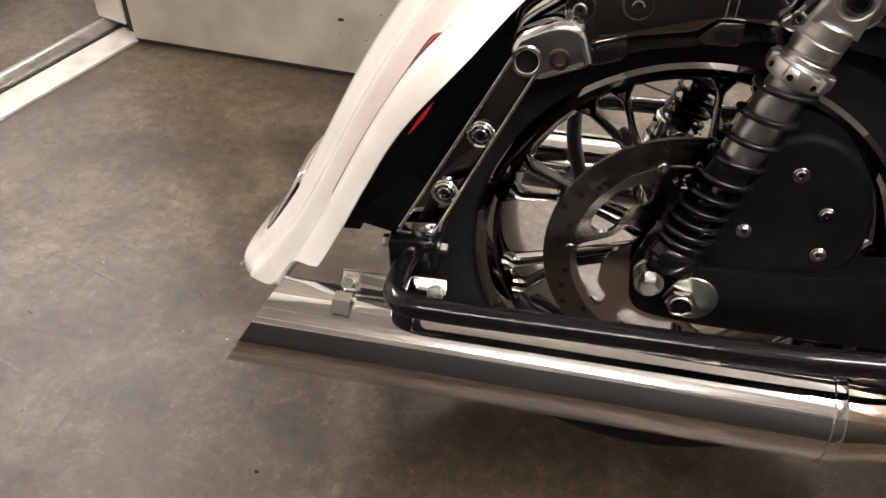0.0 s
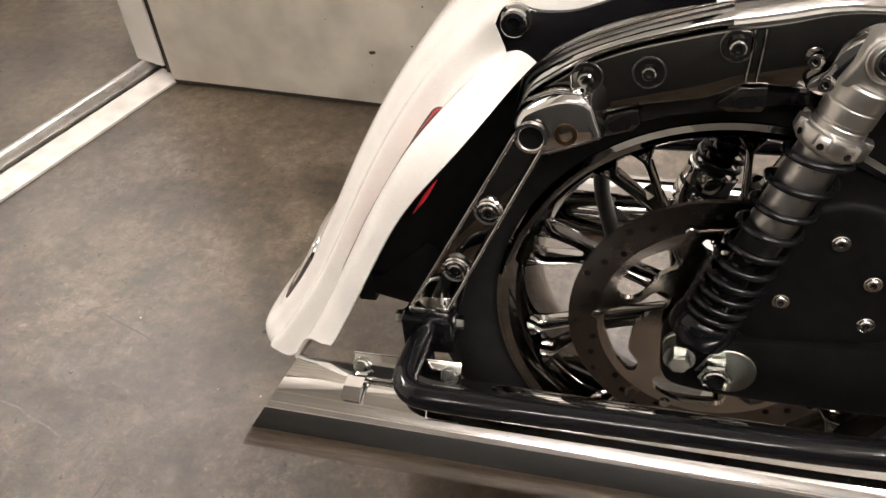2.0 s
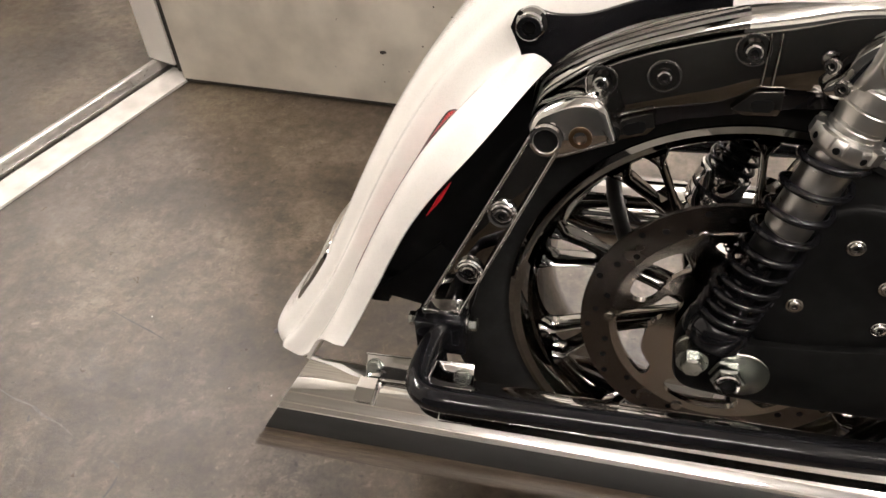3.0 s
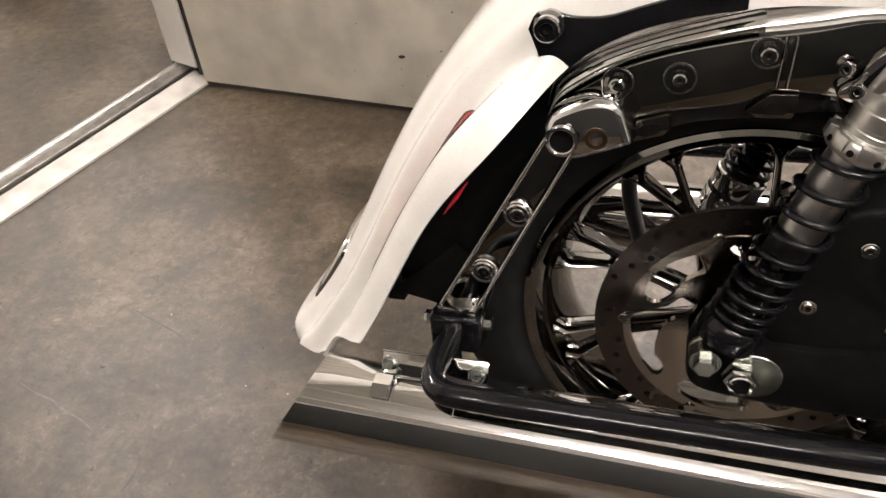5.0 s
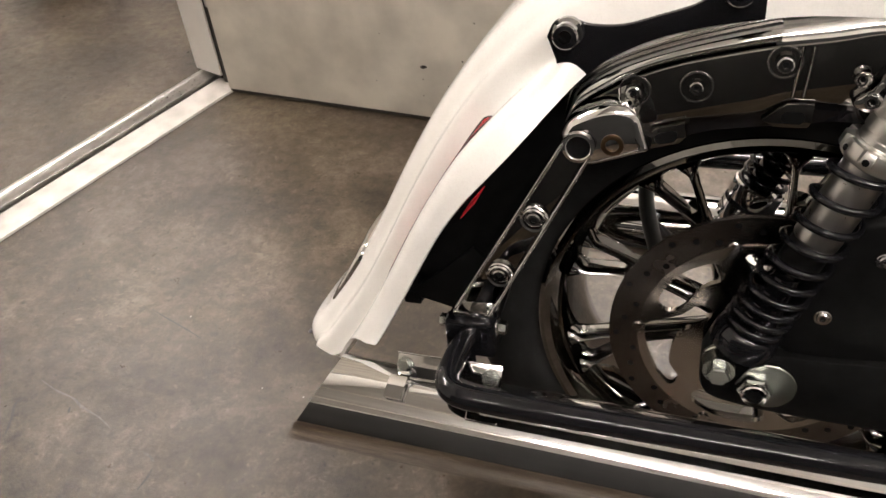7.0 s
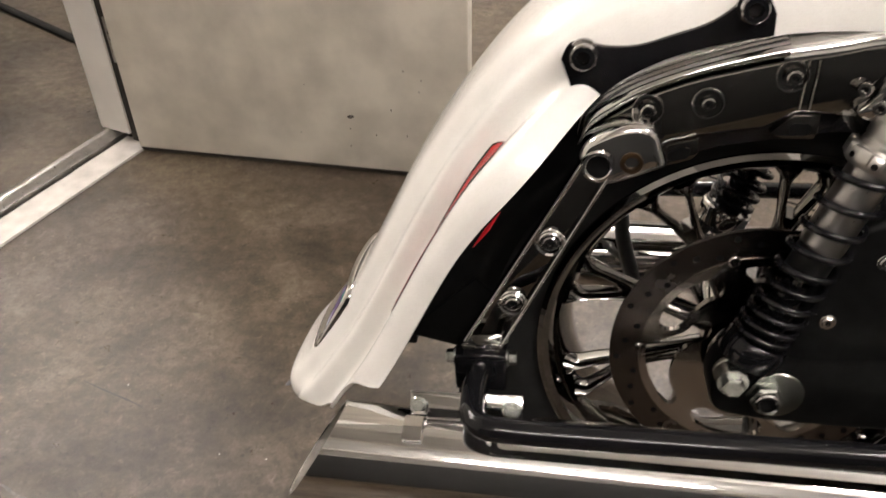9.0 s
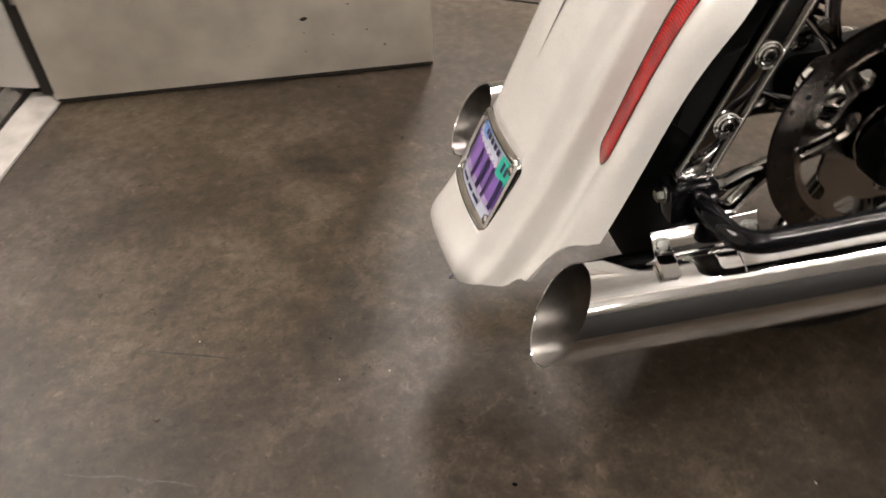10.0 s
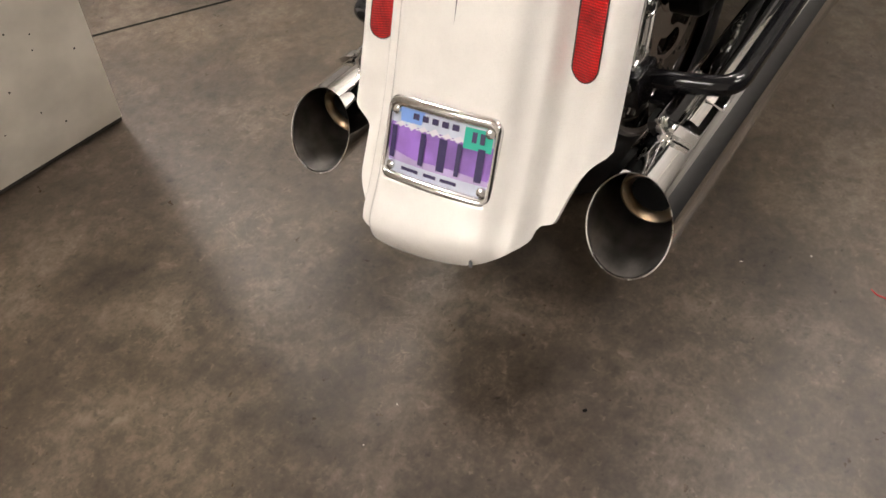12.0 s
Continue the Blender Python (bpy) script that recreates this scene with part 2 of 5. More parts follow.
def box(bm, lo, hi, bevel=0.0, m=None):
    r = bmesh.ops.create_cube(bm, size=1.0)
    vs = r["verts"]
    c = [(a + b) / 2 for a, b in zip(lo, hi)]
    s = [b - a for a, b in zip(lo, hi)]
    bmesh.ops.scale(bm, vec=s, verts=vs)
    bmesh.ops.translate(bm, vec=c, verts=vs)
    if bevel:
        es = list({e for v in vs for e in v.link_edges})
        r = bmesh.ops.bevel(bm, geom=es, offset=bevel, segments=2, affect="EDGES", profile=0.6)
        vs = list({v for f in r["faces"] for v in f.verts} | {v for v in vs if v.is_valid})
    if m is not None:
        bmesh.ops.transform(bm, matrix=m, verts=[v for v in vs if v.is_valid])
    return vs


def frame_of(axis):
    """Two unit vectors square to axis."""
    a = Vector(axis).normalized()
    u = a.cross(Vector((0, 0, 1)) if abs(a.z) < 0.9 else Vector((1, 0, 0))).normalized()
    return a, u, a.cross(u)


def lathe(bm, start, axis, profile, seg=32, sides=None, closed=False):
    """Turns (distance along axis, radius) pairs round the axis."""
    a, u, v = frame_of(axis)
    o = Vector(start)
    rings = []
    for d, r in profile:
        if r < 1e-6:
            rings.append([bm.verts.new(o + a * d)])
        else:
            rings.append([bm.verts.new(o + a * d + (u * math.cos(t) + v * math.sin(t)) * r) for t in (2 * math.pi * k / seg for k in range(seg))])
    pairs = list(zip(rings, rings[1:]))
    if closed:
        pairs.append((rings[-1], rings[0]))
    for p, q in pairs:
        for k in range(seg):
            n = (k + 1) % seg
            if len(p) == 1 and len(q) == 1:
                continue
            if len(p) == 1:
                bm.faces.new((p[0], q[k], q[n]))
            elif len(q) == 1:
                bm.faces.new((p[k], q[0], p[n]))
            else:
                bm.faces.new((p[k], q[k], q[n], p[n]))


def rounded(points, radius, steps=6):
    """A path with its corners rounded."""
    pts = [Vector(p) for p in points]
    out = [pts[0]]
    for a, b, c in zip(pts, pts[1:], pts[2:]):
        r = min(radius, (a - b).length * 0.45, (c - b).length * 0.45)
        p, q = b + (a - b).normalized() * r, b + (c - b).normalized() * r
        for k in range(steps + 1):
            t = k / steps
            out.append(p * (1 - t) ** 2 + b * (2 * t * (1 - t)) + q * t * t)
    out.append(pts[-1])
    return out


def tube(bm, path, radius, seg=16, cap=True, flat=(1.0, 1.0)):
    path = [Vector(p) for p in path]
    t0 = (path[1] - path[0]).normalized()
    _, u, _ = frame_of(t0)
    rings = []
    for k, p in enumerate(path):
        t = (path[min(k + 1, len(path) - 1)] - path[max(k - 1, 0)]).normalized()
        u = (u - t * u.dot(t)).normalized()
        w = t.cross(u)
        r = radius(k / (len(path) - 1)) if callable(radius) else radius
        rings.append([bm.verts.new(p + (u * math.cos(x) * flat[0] + w * math.sin(x) * flat[1]) * r) for x in (2 * math.pi * j / seg for j in range(seg))])
    for a, b in zip(rings, rings[1:]):
        for j in range(seg):
            n = (j + 1) % seg
            bm.faces.new((a[j], b[j], b[n], a[n]))
    if cap:
        bm.faces.new(rings[0][::-1])
        bm.faces.new(rings[-1])


def slab(bm, outline, y0, y1, bevel=0.0, seg=2):
    """An outline in x and z given depth from y0 to y1, its front edges (at y0) rounded."""
    vs = [bm.verts.new((x, y0, z)) for x, z in outline]
    f = bm.faces.new(vs)
    r = bmesh.ops.extrude_face_region(bm, geom=[f])
    bmesh.ops.translate(bm, vec=(0, y1 - y0, 0), verts=[g for g in r["geom"] if isinstance(g, bmesh.types.BMVert)])
    if bevel:
        es = [e for e in bm.edges if e.is_valid and all(abs(v.co.y - y0) < 1e-7 for v in e.verts) and all(v in vs for v in e.verts)]
        bmesh.ops.bevel(bm, geom=es, offset=bevel, segments=seg, affect="EDGES", profile=0.5)


def smooth_line(points, n=8, closed=False):
    """A smooth curve through plane points."""
    P = [Vector(p) for p in points]
    out = []
    m = len(P)
    for k in range(m if closed else m - 1):
        a, b, c, d = (P[(k + j) % m] if closed else P[min(max(k + j, 0), m - 1)] for j in (-1, 0, 1, 2))
        for s in range(n):
            t = s / n
            out.append(0.5 * ((2 * b) + (c - a) * t + (2 * a - 5 * b + 4 * c - d) * t * t + (3 * b - a - 3 * c + d) * t ** 3))
    if not closed:
        out.append(P[-1])
    return out


def bolt(parent, place, axis, radius, height, material, name="bolt", hexa=False, washer=True, label="", flip=False, socket=True):
    """A round cap screw with a socket, or a hexagon head, on a washer."""
    bm = bmesh.new()
    if washer:
        lathe(bm, place, axis, [(-0.001, 0), (-0.001, radius * 1.35), (0.0015, radius * 1.35), (0.002, radius * 1.25), (0.002, 0)], 24)
    if hexa:
        lathe(bm, place, axis, [(0.0015, 0), (0.0015, radius), (height * 0.85, radius), (height, radius * 0.86), (height, 0)], 6)
    else:
        s = radius * 0.5
        prof = [(0.0015, 0), (0.0015, radius), (height * 0.75, radius), (height, radius * 0.82)]
        prof += [(height, s), (height * 0.45, s * 0.95), (height * 0.45, 0)] if socket else [(height, 0)]
        lathe(bm, place, axis, prof, 20)
    ob = part(name, bm, material, parent, label, 35, flip)
    if socket and not hexa:
        # black hexagon laid in for the shade down the socket
        b2 = bmesh.new()
        lathe(b2, Vector(place) + Vector(axis).normalized() * height * 0.46, axis, [(0, 0), (0.0002, radius * 0.44), (0.0006, radius * 0.40), (0.0006, 0)], 6)
        sk = part("socket", b2, HOLE_SHADE_SOOT, parent, "", 35, flip)
        if parent.parent is None or ob.parent != parent:
            sk.location = ob.location
    return ob


# ---- setting: floor, door, walls, ceiling ----
# The room stands turned against the motorcycle; its own axes start at the door's hinge.
ROOM = pose(-1.178, 0.79, 0, 0, 0, -17.5)


def setting(name, bm, material, label, category="", parent=None, smooth=30):
    ob = part(name, bm, material, parent, "", smooth)
    if parent is None:
        tagged(ob, label, category, kind="structure")
    elif label:
        tagged(ob, label)
    return ob


def in_room(bm):
    bmesh.ops.transform(bm, matrix=ROOM, verts=bm.verts)
    return bm


bm = bmesh.new()
box(bm, (-6.5, -5.5, -0.12), (6.5, 6.5, 0))
setting("floor", bm, CONCRETE, "mottled brown-grey sealed concrete workshop floor", "floor")

# scratches and scuffs in the sealed surface
floor_slab = bpy.data.objects["floor"]
SCRATCHES = (([(-0.958, 0.089), (-0.92, 0.0755), (-0.87, 0.0595), (-0.833, 0.046)], 0.0016, SCRATCH),
             ([(-1.053, -0.098), (-1.012, -0.111), (-0.974, -0.118), (-0.950, -0.129), (-0.910, -0.140), (-0.877, -0.155)], 0.0022, PALE_SCRATCH),
             ([(-0.803, -0.180), (-0.790, -0.183), (-0.779, -0.190)], 0.0022, PALE_SCRATCH),
             ([(-0.775, -0.201), (-0.774, -0.215), (-0.777, -0.238)], 0.0020, SCRATCH),
             ([(-1.055, -0.134), (-1.062, -0.150), (-1.049, -0.175), (-1.037, -0.205)], 0.0026, SCRATCH),
             ([(-0.969, -0.134), (-0.964, -0.145)], 0.0022, SCRATCH),
             ([(-0.37, -0.62), (-0.352, -0.600), (-0.33, -0.585)], 0.001, SCRATCH))
for line, w, tone in SCRATCHES:
    bm = bmesh.new()
    pts = smooth_line(line, 5)
    left, right = [], []
    for k, p in enumerate(pts):
        run_ = (pts[min(k + 1, len(pts) - 1)] - pts[max(k - 1, 0)]).normalized()
        half = w * (0.15 + 0.85 * math.sin(math.pi * (k + 0.3) / len(pts))) * (0.45 + 0.8 * random.random())
        left.append(bm.verts.new((p.x - run_.y * half, p.y + run_.x * half, 0.0005)))
        right.append(bm.verts.new((p.x + run_.y * half, p.y - run_.x * half, 0.0005)))
    for k in range(len(pts) - 1):
        bm.faces.new((left[k], left[k + 1], right[k + 1], right[k]))
    part("scratch", bm, tone, floor_slab)

# saw-cut joint
bm = bmesh.new()
box(bm, (-3.0, -0.0034, -0.004), (3.0, 0.0034, 0.0008), m=pose(-0.234, 1.0145, 0, 0, 0, -28.4))
setting("floor_joint", bm, JOINT, "thin dark saw-cut joint in the concrete floor", "joint")

# threshold in the doorway
threshold = tagged(new("threshold"), "scuffed threshold of a painted strip and an aluminium rail", "threshold", kind="structure")
bm = bmesh.new()
box(bm, (-0.074, -0.93, 0.0), (0.0, 0.035, 0.007), 0.0015)
setting("strip", in_room(bm), FRAME_PAINT, "worn white metal strip", parent=threshold)
bm = bmesh.new()
box(bm, (-0.083, -0.93, 0.0), (-0.0745, 0.05, 0.002))
setting("recess", in_room(bm), GAP_AND_CHIP_DARK, "dark groove between strip and rail", parent=threshold)
bm = bmesh.new()
rail_profile = [(-0.0835, 0.0), (-0.0835, 0.013), (-0.086, 0.0155), (-0.102, 0.0245), (-0.106, 0.0255), (-0.116, 0.0255), (-0.121, 0.0235), (-0.136, 0.009), (-0.138, 0.006), (-0.138, 0.0)]
ends = [[bm.verts.new((x, y, z)) for x, z in rail_profile] for y in (-0.93, 0.05)]
for k in range(len(rail_profile)):
    n = (k + 1) % len(rail_profile)
    bm.faces.new((ends[0][k], ends[0][n], ends[1][n], ends[1][k]))
bm.faces.new(ends[0][::-1]), bm.faces.new(ends[1])
setting("rail", in_room(bm), SILL_ALU, "brushed aluminium rail", parent=threshold)

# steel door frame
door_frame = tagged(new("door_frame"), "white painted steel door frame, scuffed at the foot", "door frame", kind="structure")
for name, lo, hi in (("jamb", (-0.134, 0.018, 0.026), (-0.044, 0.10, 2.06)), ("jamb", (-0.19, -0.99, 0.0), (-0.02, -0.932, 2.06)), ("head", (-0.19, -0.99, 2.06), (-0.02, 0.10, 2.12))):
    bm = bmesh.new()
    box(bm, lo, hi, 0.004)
    setting(name, in_room(bm), JAMB_PAINT_LIT, "", parent=door_frame)
# dark boxes fill the gap between jamb and door
bm = bmesh.new()
box(bm, (-0.180, 0.060, 0.0), (-0.135, 0.10, 2.06), 0.002)
box(bm, (-0.043, 0.022, 0.010), (-0.0215, 0.10, 2.06), 0.002)
setting("gap_filler", in_room(bm), GAP_AND_CHIP_DARK, "dark filler beside jamb and door", parent=door_frame)

# open door leaf
DOOR = ROOM @ pose(-0.002, 0.002, 0, 0, 0, 14.1)
door = tagged(new("door_1"), "plain grey painted steel door standing open, scuffed near its foot", "door", kind="structure")
bm = bmesh.new()
box(bm, (0.0, 0.0, 0.012), (0.775, 0.045, 2.05), 0.002)
bmesh.ops.transform(bm, matrix=DOOR, verts=bm.verts)
setting("leaf", bm, DOOR_PAINT, "", parent=door)
# dark strip stands in for the shaded gap under the leaf
bm = bmesh.new()
box(bm, (0.001, 0.003, 0.003), (0.774, 0.041, 0.013))
bmesh.ops.transform(bm, matrix=DOOR, verts=bm.verts)
setting("gap_strip", bm, GAP_AND_CHIP_DARK, "dark strip for the shade under the door", parent=door)
for k in range(3):
    bm = bmesh.new()
    lathe(bm, (-0.006, 0.012, 0.22 + 0.78 * k), (0, 0, 1), [(0, 0), (0, 0.007), (0.1, 0.007), (0.1, 0)], 14)
    bmesh.ops.transform(bm, matrix=DOOR, verts=bm.verts)
    setting("hinge", bm, SILL_ALU, "steel hinge", parent=door)
# chips and scuffs in the paint
for x, z, w, h, a in ((0.572, 0.138, 0.0085, 0.0045, 0.2), (0.568, 0.108, 0.0018, 0.0012, 0), (0.566, 0.066, 0.0012, 0.0018, 0), (0.476, 0.205, 0.0015, 0.0012, 0.4), (0.455, 0.09, 0.0012, 0.0012, 0), (0.692, 0.251, 0.0018, 0.0018, 0), (0.729, 0.233, 0.0016, 0.0016, 0.3),
                      (0.788, 0.176, 0.002, 0.002, 0), (0.626, 0.098, 0.0018, 0.0014, 0), (0.662, 0.161, 0.002, 0.002, 0), (0.694, 0.102, 0.0015, 0.002, 0), (0.727, 0.064, 0.0025, 0.002, 0.5), (0.723, 0.207, 0.0015, 0.0015, 0)):
    bm = bmesh.new()
    bmesh.ops.create_circle(bm, cap_ends=True, segments=9, radius=1.0)
    for v in bm.verts:
        v.co *= 0.8 + 0.35 * random.random()
    bmesh.ops.transform(bm, matrix=DOOR @ pose(x - 0.05, -0.0006, z, 90, 0, 0) @ pose(0, 0, 0, 0, 0, math.degrees(a)) @ Matrix.Diagonal((w, h, 1, 1)), verts=bm.verts)
    setting("paint_chip", bm, GAP_AND_CHIP_DARK, "", parent=door)

# unseen walls and ceiling close the two rooms; paints set bounce and reflections
for name, lo, hi, m_, lab in (
    ("wall_west", (-0.188, 0.101, 0), (-0.022, 4.5, 3.0), WALL_PAINT, "painted workshop wall beside the doorway"),
    ("wall_west_near", (-0.188, -4.5, 0), (-0.022, -0.991, 3.0), WALL_PAINT, "painted workshop wall beside the doorway"),
    ("wall_west_over_door", (-0.188, -0.989, 2.121), (-0.022, 0.099, 3.0), WALL_PAINT, "painted workshop wall over the doorway"),
    ("wall_north", (-3.7, 4.5, 0), (5.0, 4.65, 3.0), DARK_WALL, "unseen dark-painted workshop wall"),
    ("wall_south", (-3.7, -4.65, 0), (5.0, -4.5, 3.0), WALL_PAINT, "plain painted workshop wall"),
    ("wall_east", (5.0, -4.65, 0), (5.15, 4.65, 3.0), DARK_WALL, "unseen dark-painted workshop wall"),
    ("wall_far_room", (-3.85, -4.65, 0), (-3.7, 4.65, 3.0), WALL_PAINT, "painted wall of the room beyond the doorway"),
    ("ceiling", (-3.85, -4.65, 3.0), (5.15, 4.65, 3.1), CEIL_PAINT, "plain painted workshop ceiling"),
):
    bm = bmesh.new()
    box(bm, lo, hi)
    setting(name, in_room(bm), m_, lab, "ceiling" if name == "ceiling" else "wall")

# unseen dark screen, added so the chrome has something dark to reflect
bm = bmesh.new()
box(bm, (-1.30, -1.36, 0), (2.6, -1.26, 1.05), 0.004)
setting("dark_screen_unseen", bm, CHARCOAL, "unseen low dark screen for the chrome to reflect", "wall")

# unseen joists added under the ceiling to band the chrome's reflections
for y in (-3.2, -1.7, -0.35, 0.95, 2.5, 3.8):
    bm = bmesh.new()
    box(bm, (-3.7, y - 0.05, 2.86), (5.0, y + 0.05, 2.999), 0.004)
    setting("trim_joist_unseen", in_room(bm), WALL_PAINT, "unseen painted joist added for chrome reflections", "joist")

# ceiling lights, all out of view
TUBES = {}


def tube_glow(power):
    if power not in TUBES:
        TUBES[power] = emitter("lit_diffuser", 165.0 * LAMP_POWER * power)
    return TUBES[power]


def ceiling_light(x, y, turn, power, length=1.22, width=0.13, drop=0.28):
    m = ROOM @ pose(x, y, 3.0, 0, 0, turn)
    root = tagged(new("ceiling_light"), "unseen lit fluorescent batten light hung below the ceiling", "ceiling light", "ceiling lights")
    root.matrix_world = m
    b1 = bmesh.new()
    box(b1, (-length / 2, -width / 2, -drop - 0.03), (length / 2, width / 2, -drop), 0.006)
    part("housing", b1, FRAME_PAINT, root)
    for sx in (-length * 0.33, length * 0.33):
        b3 = bmesh.new()
        tube(b3, [(sx, 0, -drop), (sx, 0, 0.0)], 0.004, 8)
        part("rod", b3, ALU, root)
    for sy in (-1, 1):
        b2 = bmesh.new()
        tube(b2, [(-length / 2 + 0.01, sy * (width / 2 + 0.022), -drop - 0.028), (length / 2 - 0.01, sy * (width / 2 + 0.022), -drop - 0.028)], 0.019, 14)
        part("lamp_tube", b2, tube_glow(power), root, "glowing white lamp tube")


# third and fourth are fill, added for the near floor, fender and chrome
for x, y, turn, power in ((0.82, 1.9, 90, 1.9), (2.93, 0.93, 52.5, 2.4), (2.96, -1.15, 0, 1.15), (1.9, -2.6, 0, 0.6), (-2.0, 0.75, 90, 1.0), (-1.55, -0.25, 90, 0.9)):
    ceiling_light(x, y, turn, power)

# ---- motorcycle ----
# Its own axes start at the rear axle: x ahead, y to its left, z up. It leans on its side stand.
AXLE = 0.333
BIKE = pose(0, 0, AXLE, -8.92, -3.7, 0)
motorcycle = tagged(new("motorcycle"), "white custom motorcycle with its saddlebags off, leaning on its stand", "motorcycle")
motorcycle.matrix_world = BIKE @ pose(0, 0, -AXLE)


def mpart(name, bm, material, label="", smooth=40, flip=False):
    """A part of the motorcycle, given in the axle's axes."""
    ob = part(name, bm, material, motorcycle, label, smooth, flip)
    ob.location = (0, 0, AXLE)
    return ob


# rear fender
CREST = smooth_line([(-0.536, -0.090), (-0.507, -0.041), (-0.452, 0.034), (-0.418, 0.089), (-0.367, 0.180), (-0.325, 0.246), (-0.280, 0.304), (-0.240, 0.345),
                     (-0.200, 0.375), (-0.150, 0.399), (-0.080, 0.420), (0.0, 0.430), (0.09, 0.424), (0.20, 0.392), (0.30, 0.33)], 7)
TAIL = [(0, -.004), (.03, -.0037), (.052, -.0026), (.066, -.0010), (.0745, .0010), (.0810, .0050), (.0860, .0108), (.0905, .0158), (.0960, .0190), (.1035, .0207), (.1085, .0238), (.1125, .0330),
        (.1165, .0430), (.1230, .0482), (.134, .0486), (.149, .0440), (.162, .0428), (.1735, .0510), (.180, .069)]
UPPER = [(0, -.004), (.03, -.0036), (.055, -.002), (.07, 0), (.080, .003), (.088, .008), (.095, .013), (.100, .018), (.104, .022), (.1075, .026), (.110, .031), (.1125, .036),
         (.1145, .042), (.116, .047), (.1175, .053), (.119, .059), (.120, .065), (.1205, .071), (.121, .078)]
run = [0.0]
for a, b in zip(CREST, CREST[1:]):
    run.append(run[-1] + (b - a).length)


def along(s):
    """Point of the crest and its inward normal at the length s."""
    k = 0
    while k < len(run) - 2 and run[k + 1] < s:
        k += 1
    t = (s - run[k]) / (run[k + 1] - run[k])
    p = CREST[k].lerp(CREST[k + 1], t)
    d0 = (CREST[min(k + 1, len(CREST) - 1)] - CREST[max(k - 1, 0)]).normalized()
    d1 = (CREST[min(k + 2, len(CREST) - 1)] - CREST[k]).normalized()
    d = d0.lerp(d1, t).normalized()
    return p, Vector((d.y, -d.x))


def step(x, a, b):
    t = min(1, max(0, (x - a) / (b - a)))
    return t * t * (3 - 2 * t)


def table(x, pairs):
    for (a, p), (b, q) in zip(pairs, pairs[1:]):
        if x <= b:
            return p + (q - p) * max(0, (x - a) / (b - a))
    return pairs[-1][1]


LIP = -0.0067


def width_at(s):
    """Half the fender's width: a round tongue, then a notch and the flange."""
    if s < 0.052:
        u = max(0.0, 1 - (s - LIP) / 0.058)
        return max(0.008, 0.120 * math.sqrt(max(0.0, 1 - u * u)))
    return table(s, [(.052, .1198), (.066, .1215), (.071, .1260), (.0755, .1350), (.080, .1400), (.088, .1430), (.100, .1465), (.119, .153), (.135, .160), (.147, .167), (.158, .175), (.164, .181)])


WING = 0.563


@functools.lru_cache(maxsize=None)
def fender_row(s):
    """The fender's cross-section at the length s: pairs of y and inward depth."""
    groove = step(s, WING - 0.16, WING + 0.03)
    out = []
    for k, (a, b) in enumerate(zip(TAIL, UPPER)):
        w = groove if k < 12 else max(groove, step(s, WING - 0.030, WING + 0.006))
        drop = 0.017 * (1 - w) * step(s, 0.32, 0.55) * (0, 0.16, 0.45, 1)[max(0, k - 15)]
        out.append((a[0] + (b[0] - a[0]) * w, a[1] + (b[1] - a[1]) * w + drop))
    # ease the corners between neighbouring points
    fine = [(p.x, p.y) for p in smooth_line(out, 3)]
    for _ in range(2):
        fine = [fine[0]] + [((a[0] + 2 * b[0] + c[0]) / 4, (a[1] + 2 * b[1] + c[1]) / 4) for a, b, c in zip(fine, fine[1:], fine[2:])] + [fine[-1]]
    return fine


def fender_depth(s, y):
    row = fender_row(s)
    curl = 0.0180 * max(0, 1 - (s - LIP) / 0.030) ** 2
    curl -= 0.0065 * math.exp(-((s - 0.030) / 0.024) ** 2)
    # shallow seat for the number plate
    if y < 0.0705:
        curl += 0.013 * step(s, 0.079, 0.088) * (1 - step(s, 0.172, 0.182))
    for (y0, h0), (y1, h1) in zip(row, row[1:]):
        if y <= y1 + 1e-9:
            return curl + h0 + (h1 - h0) * (y - y0) / max(1e-6, y1 - y0)
    return curl + row[-1][1]


def fender_point(s, y, lift=0.0):
    p, n = along(s)
    q = p + n * (fender_depth(s, abs(y)) - lift)
    return Vector((q.x, y, q.y))


bm = bmesh.new()
stations = [LIP + a for a in (0, .0003, .0008, .0016, .0028, .0045, .0065, .009, .012, .0155, .0195, .024, .029, .034, .040, .046)] + [.047, .054, .062, .068, .071, .0735, .076, .0775, .079, .0805, .082, .085, .088, .094, .101, .107, .112, .117, .122, .127, .132, .137, .142, .146, .150, .154]
stations += [.16, .167, .172, .177, .182, .19] + [.196 + .012 * k for k in range(26)] + [.505 + .006 * k for k in range(9)] + [.57 + .02 * k for k in range(26)]
stations = [s for s in stations if s < run[-1]]
grid = []
for s in stations:
    lim, row = width_at(s), []
    sec = fender_row(s)
    for side in (-1, 1):
        for y, h in (sec[::-1] if side < 0 else sec[1:]):
            if side > 0:
                # the flange starts higher on this side
                u = max(0.0, 1 - (s - LIP) / 0.08)
                yy = min(y, max(0.008, 0.141 * math.sqrt(1 - u * u)) + 0.040 * step(s, 0.125, 0.166))
            else:
                yy = min(y, lim)
            sv = s - 0.09 * side * yy * (1 - step(s, 0.02, 0.08))
            p, n = along(sv)
            q = p + n * fender_depth(s, yy)
            row.append(bm.verts.new((q.x, side * yy, q.y)))
    grid.append(row)
for a, b in zip(grid, grid[1:]):
    for k in range(len(a) - 1):
        bm.faces.new((a[k], a[k + 1], b[k + 1], b[k]))
bmesh.ops.remove_doubles(bm, verts=bm.verts, dist=1e-5)
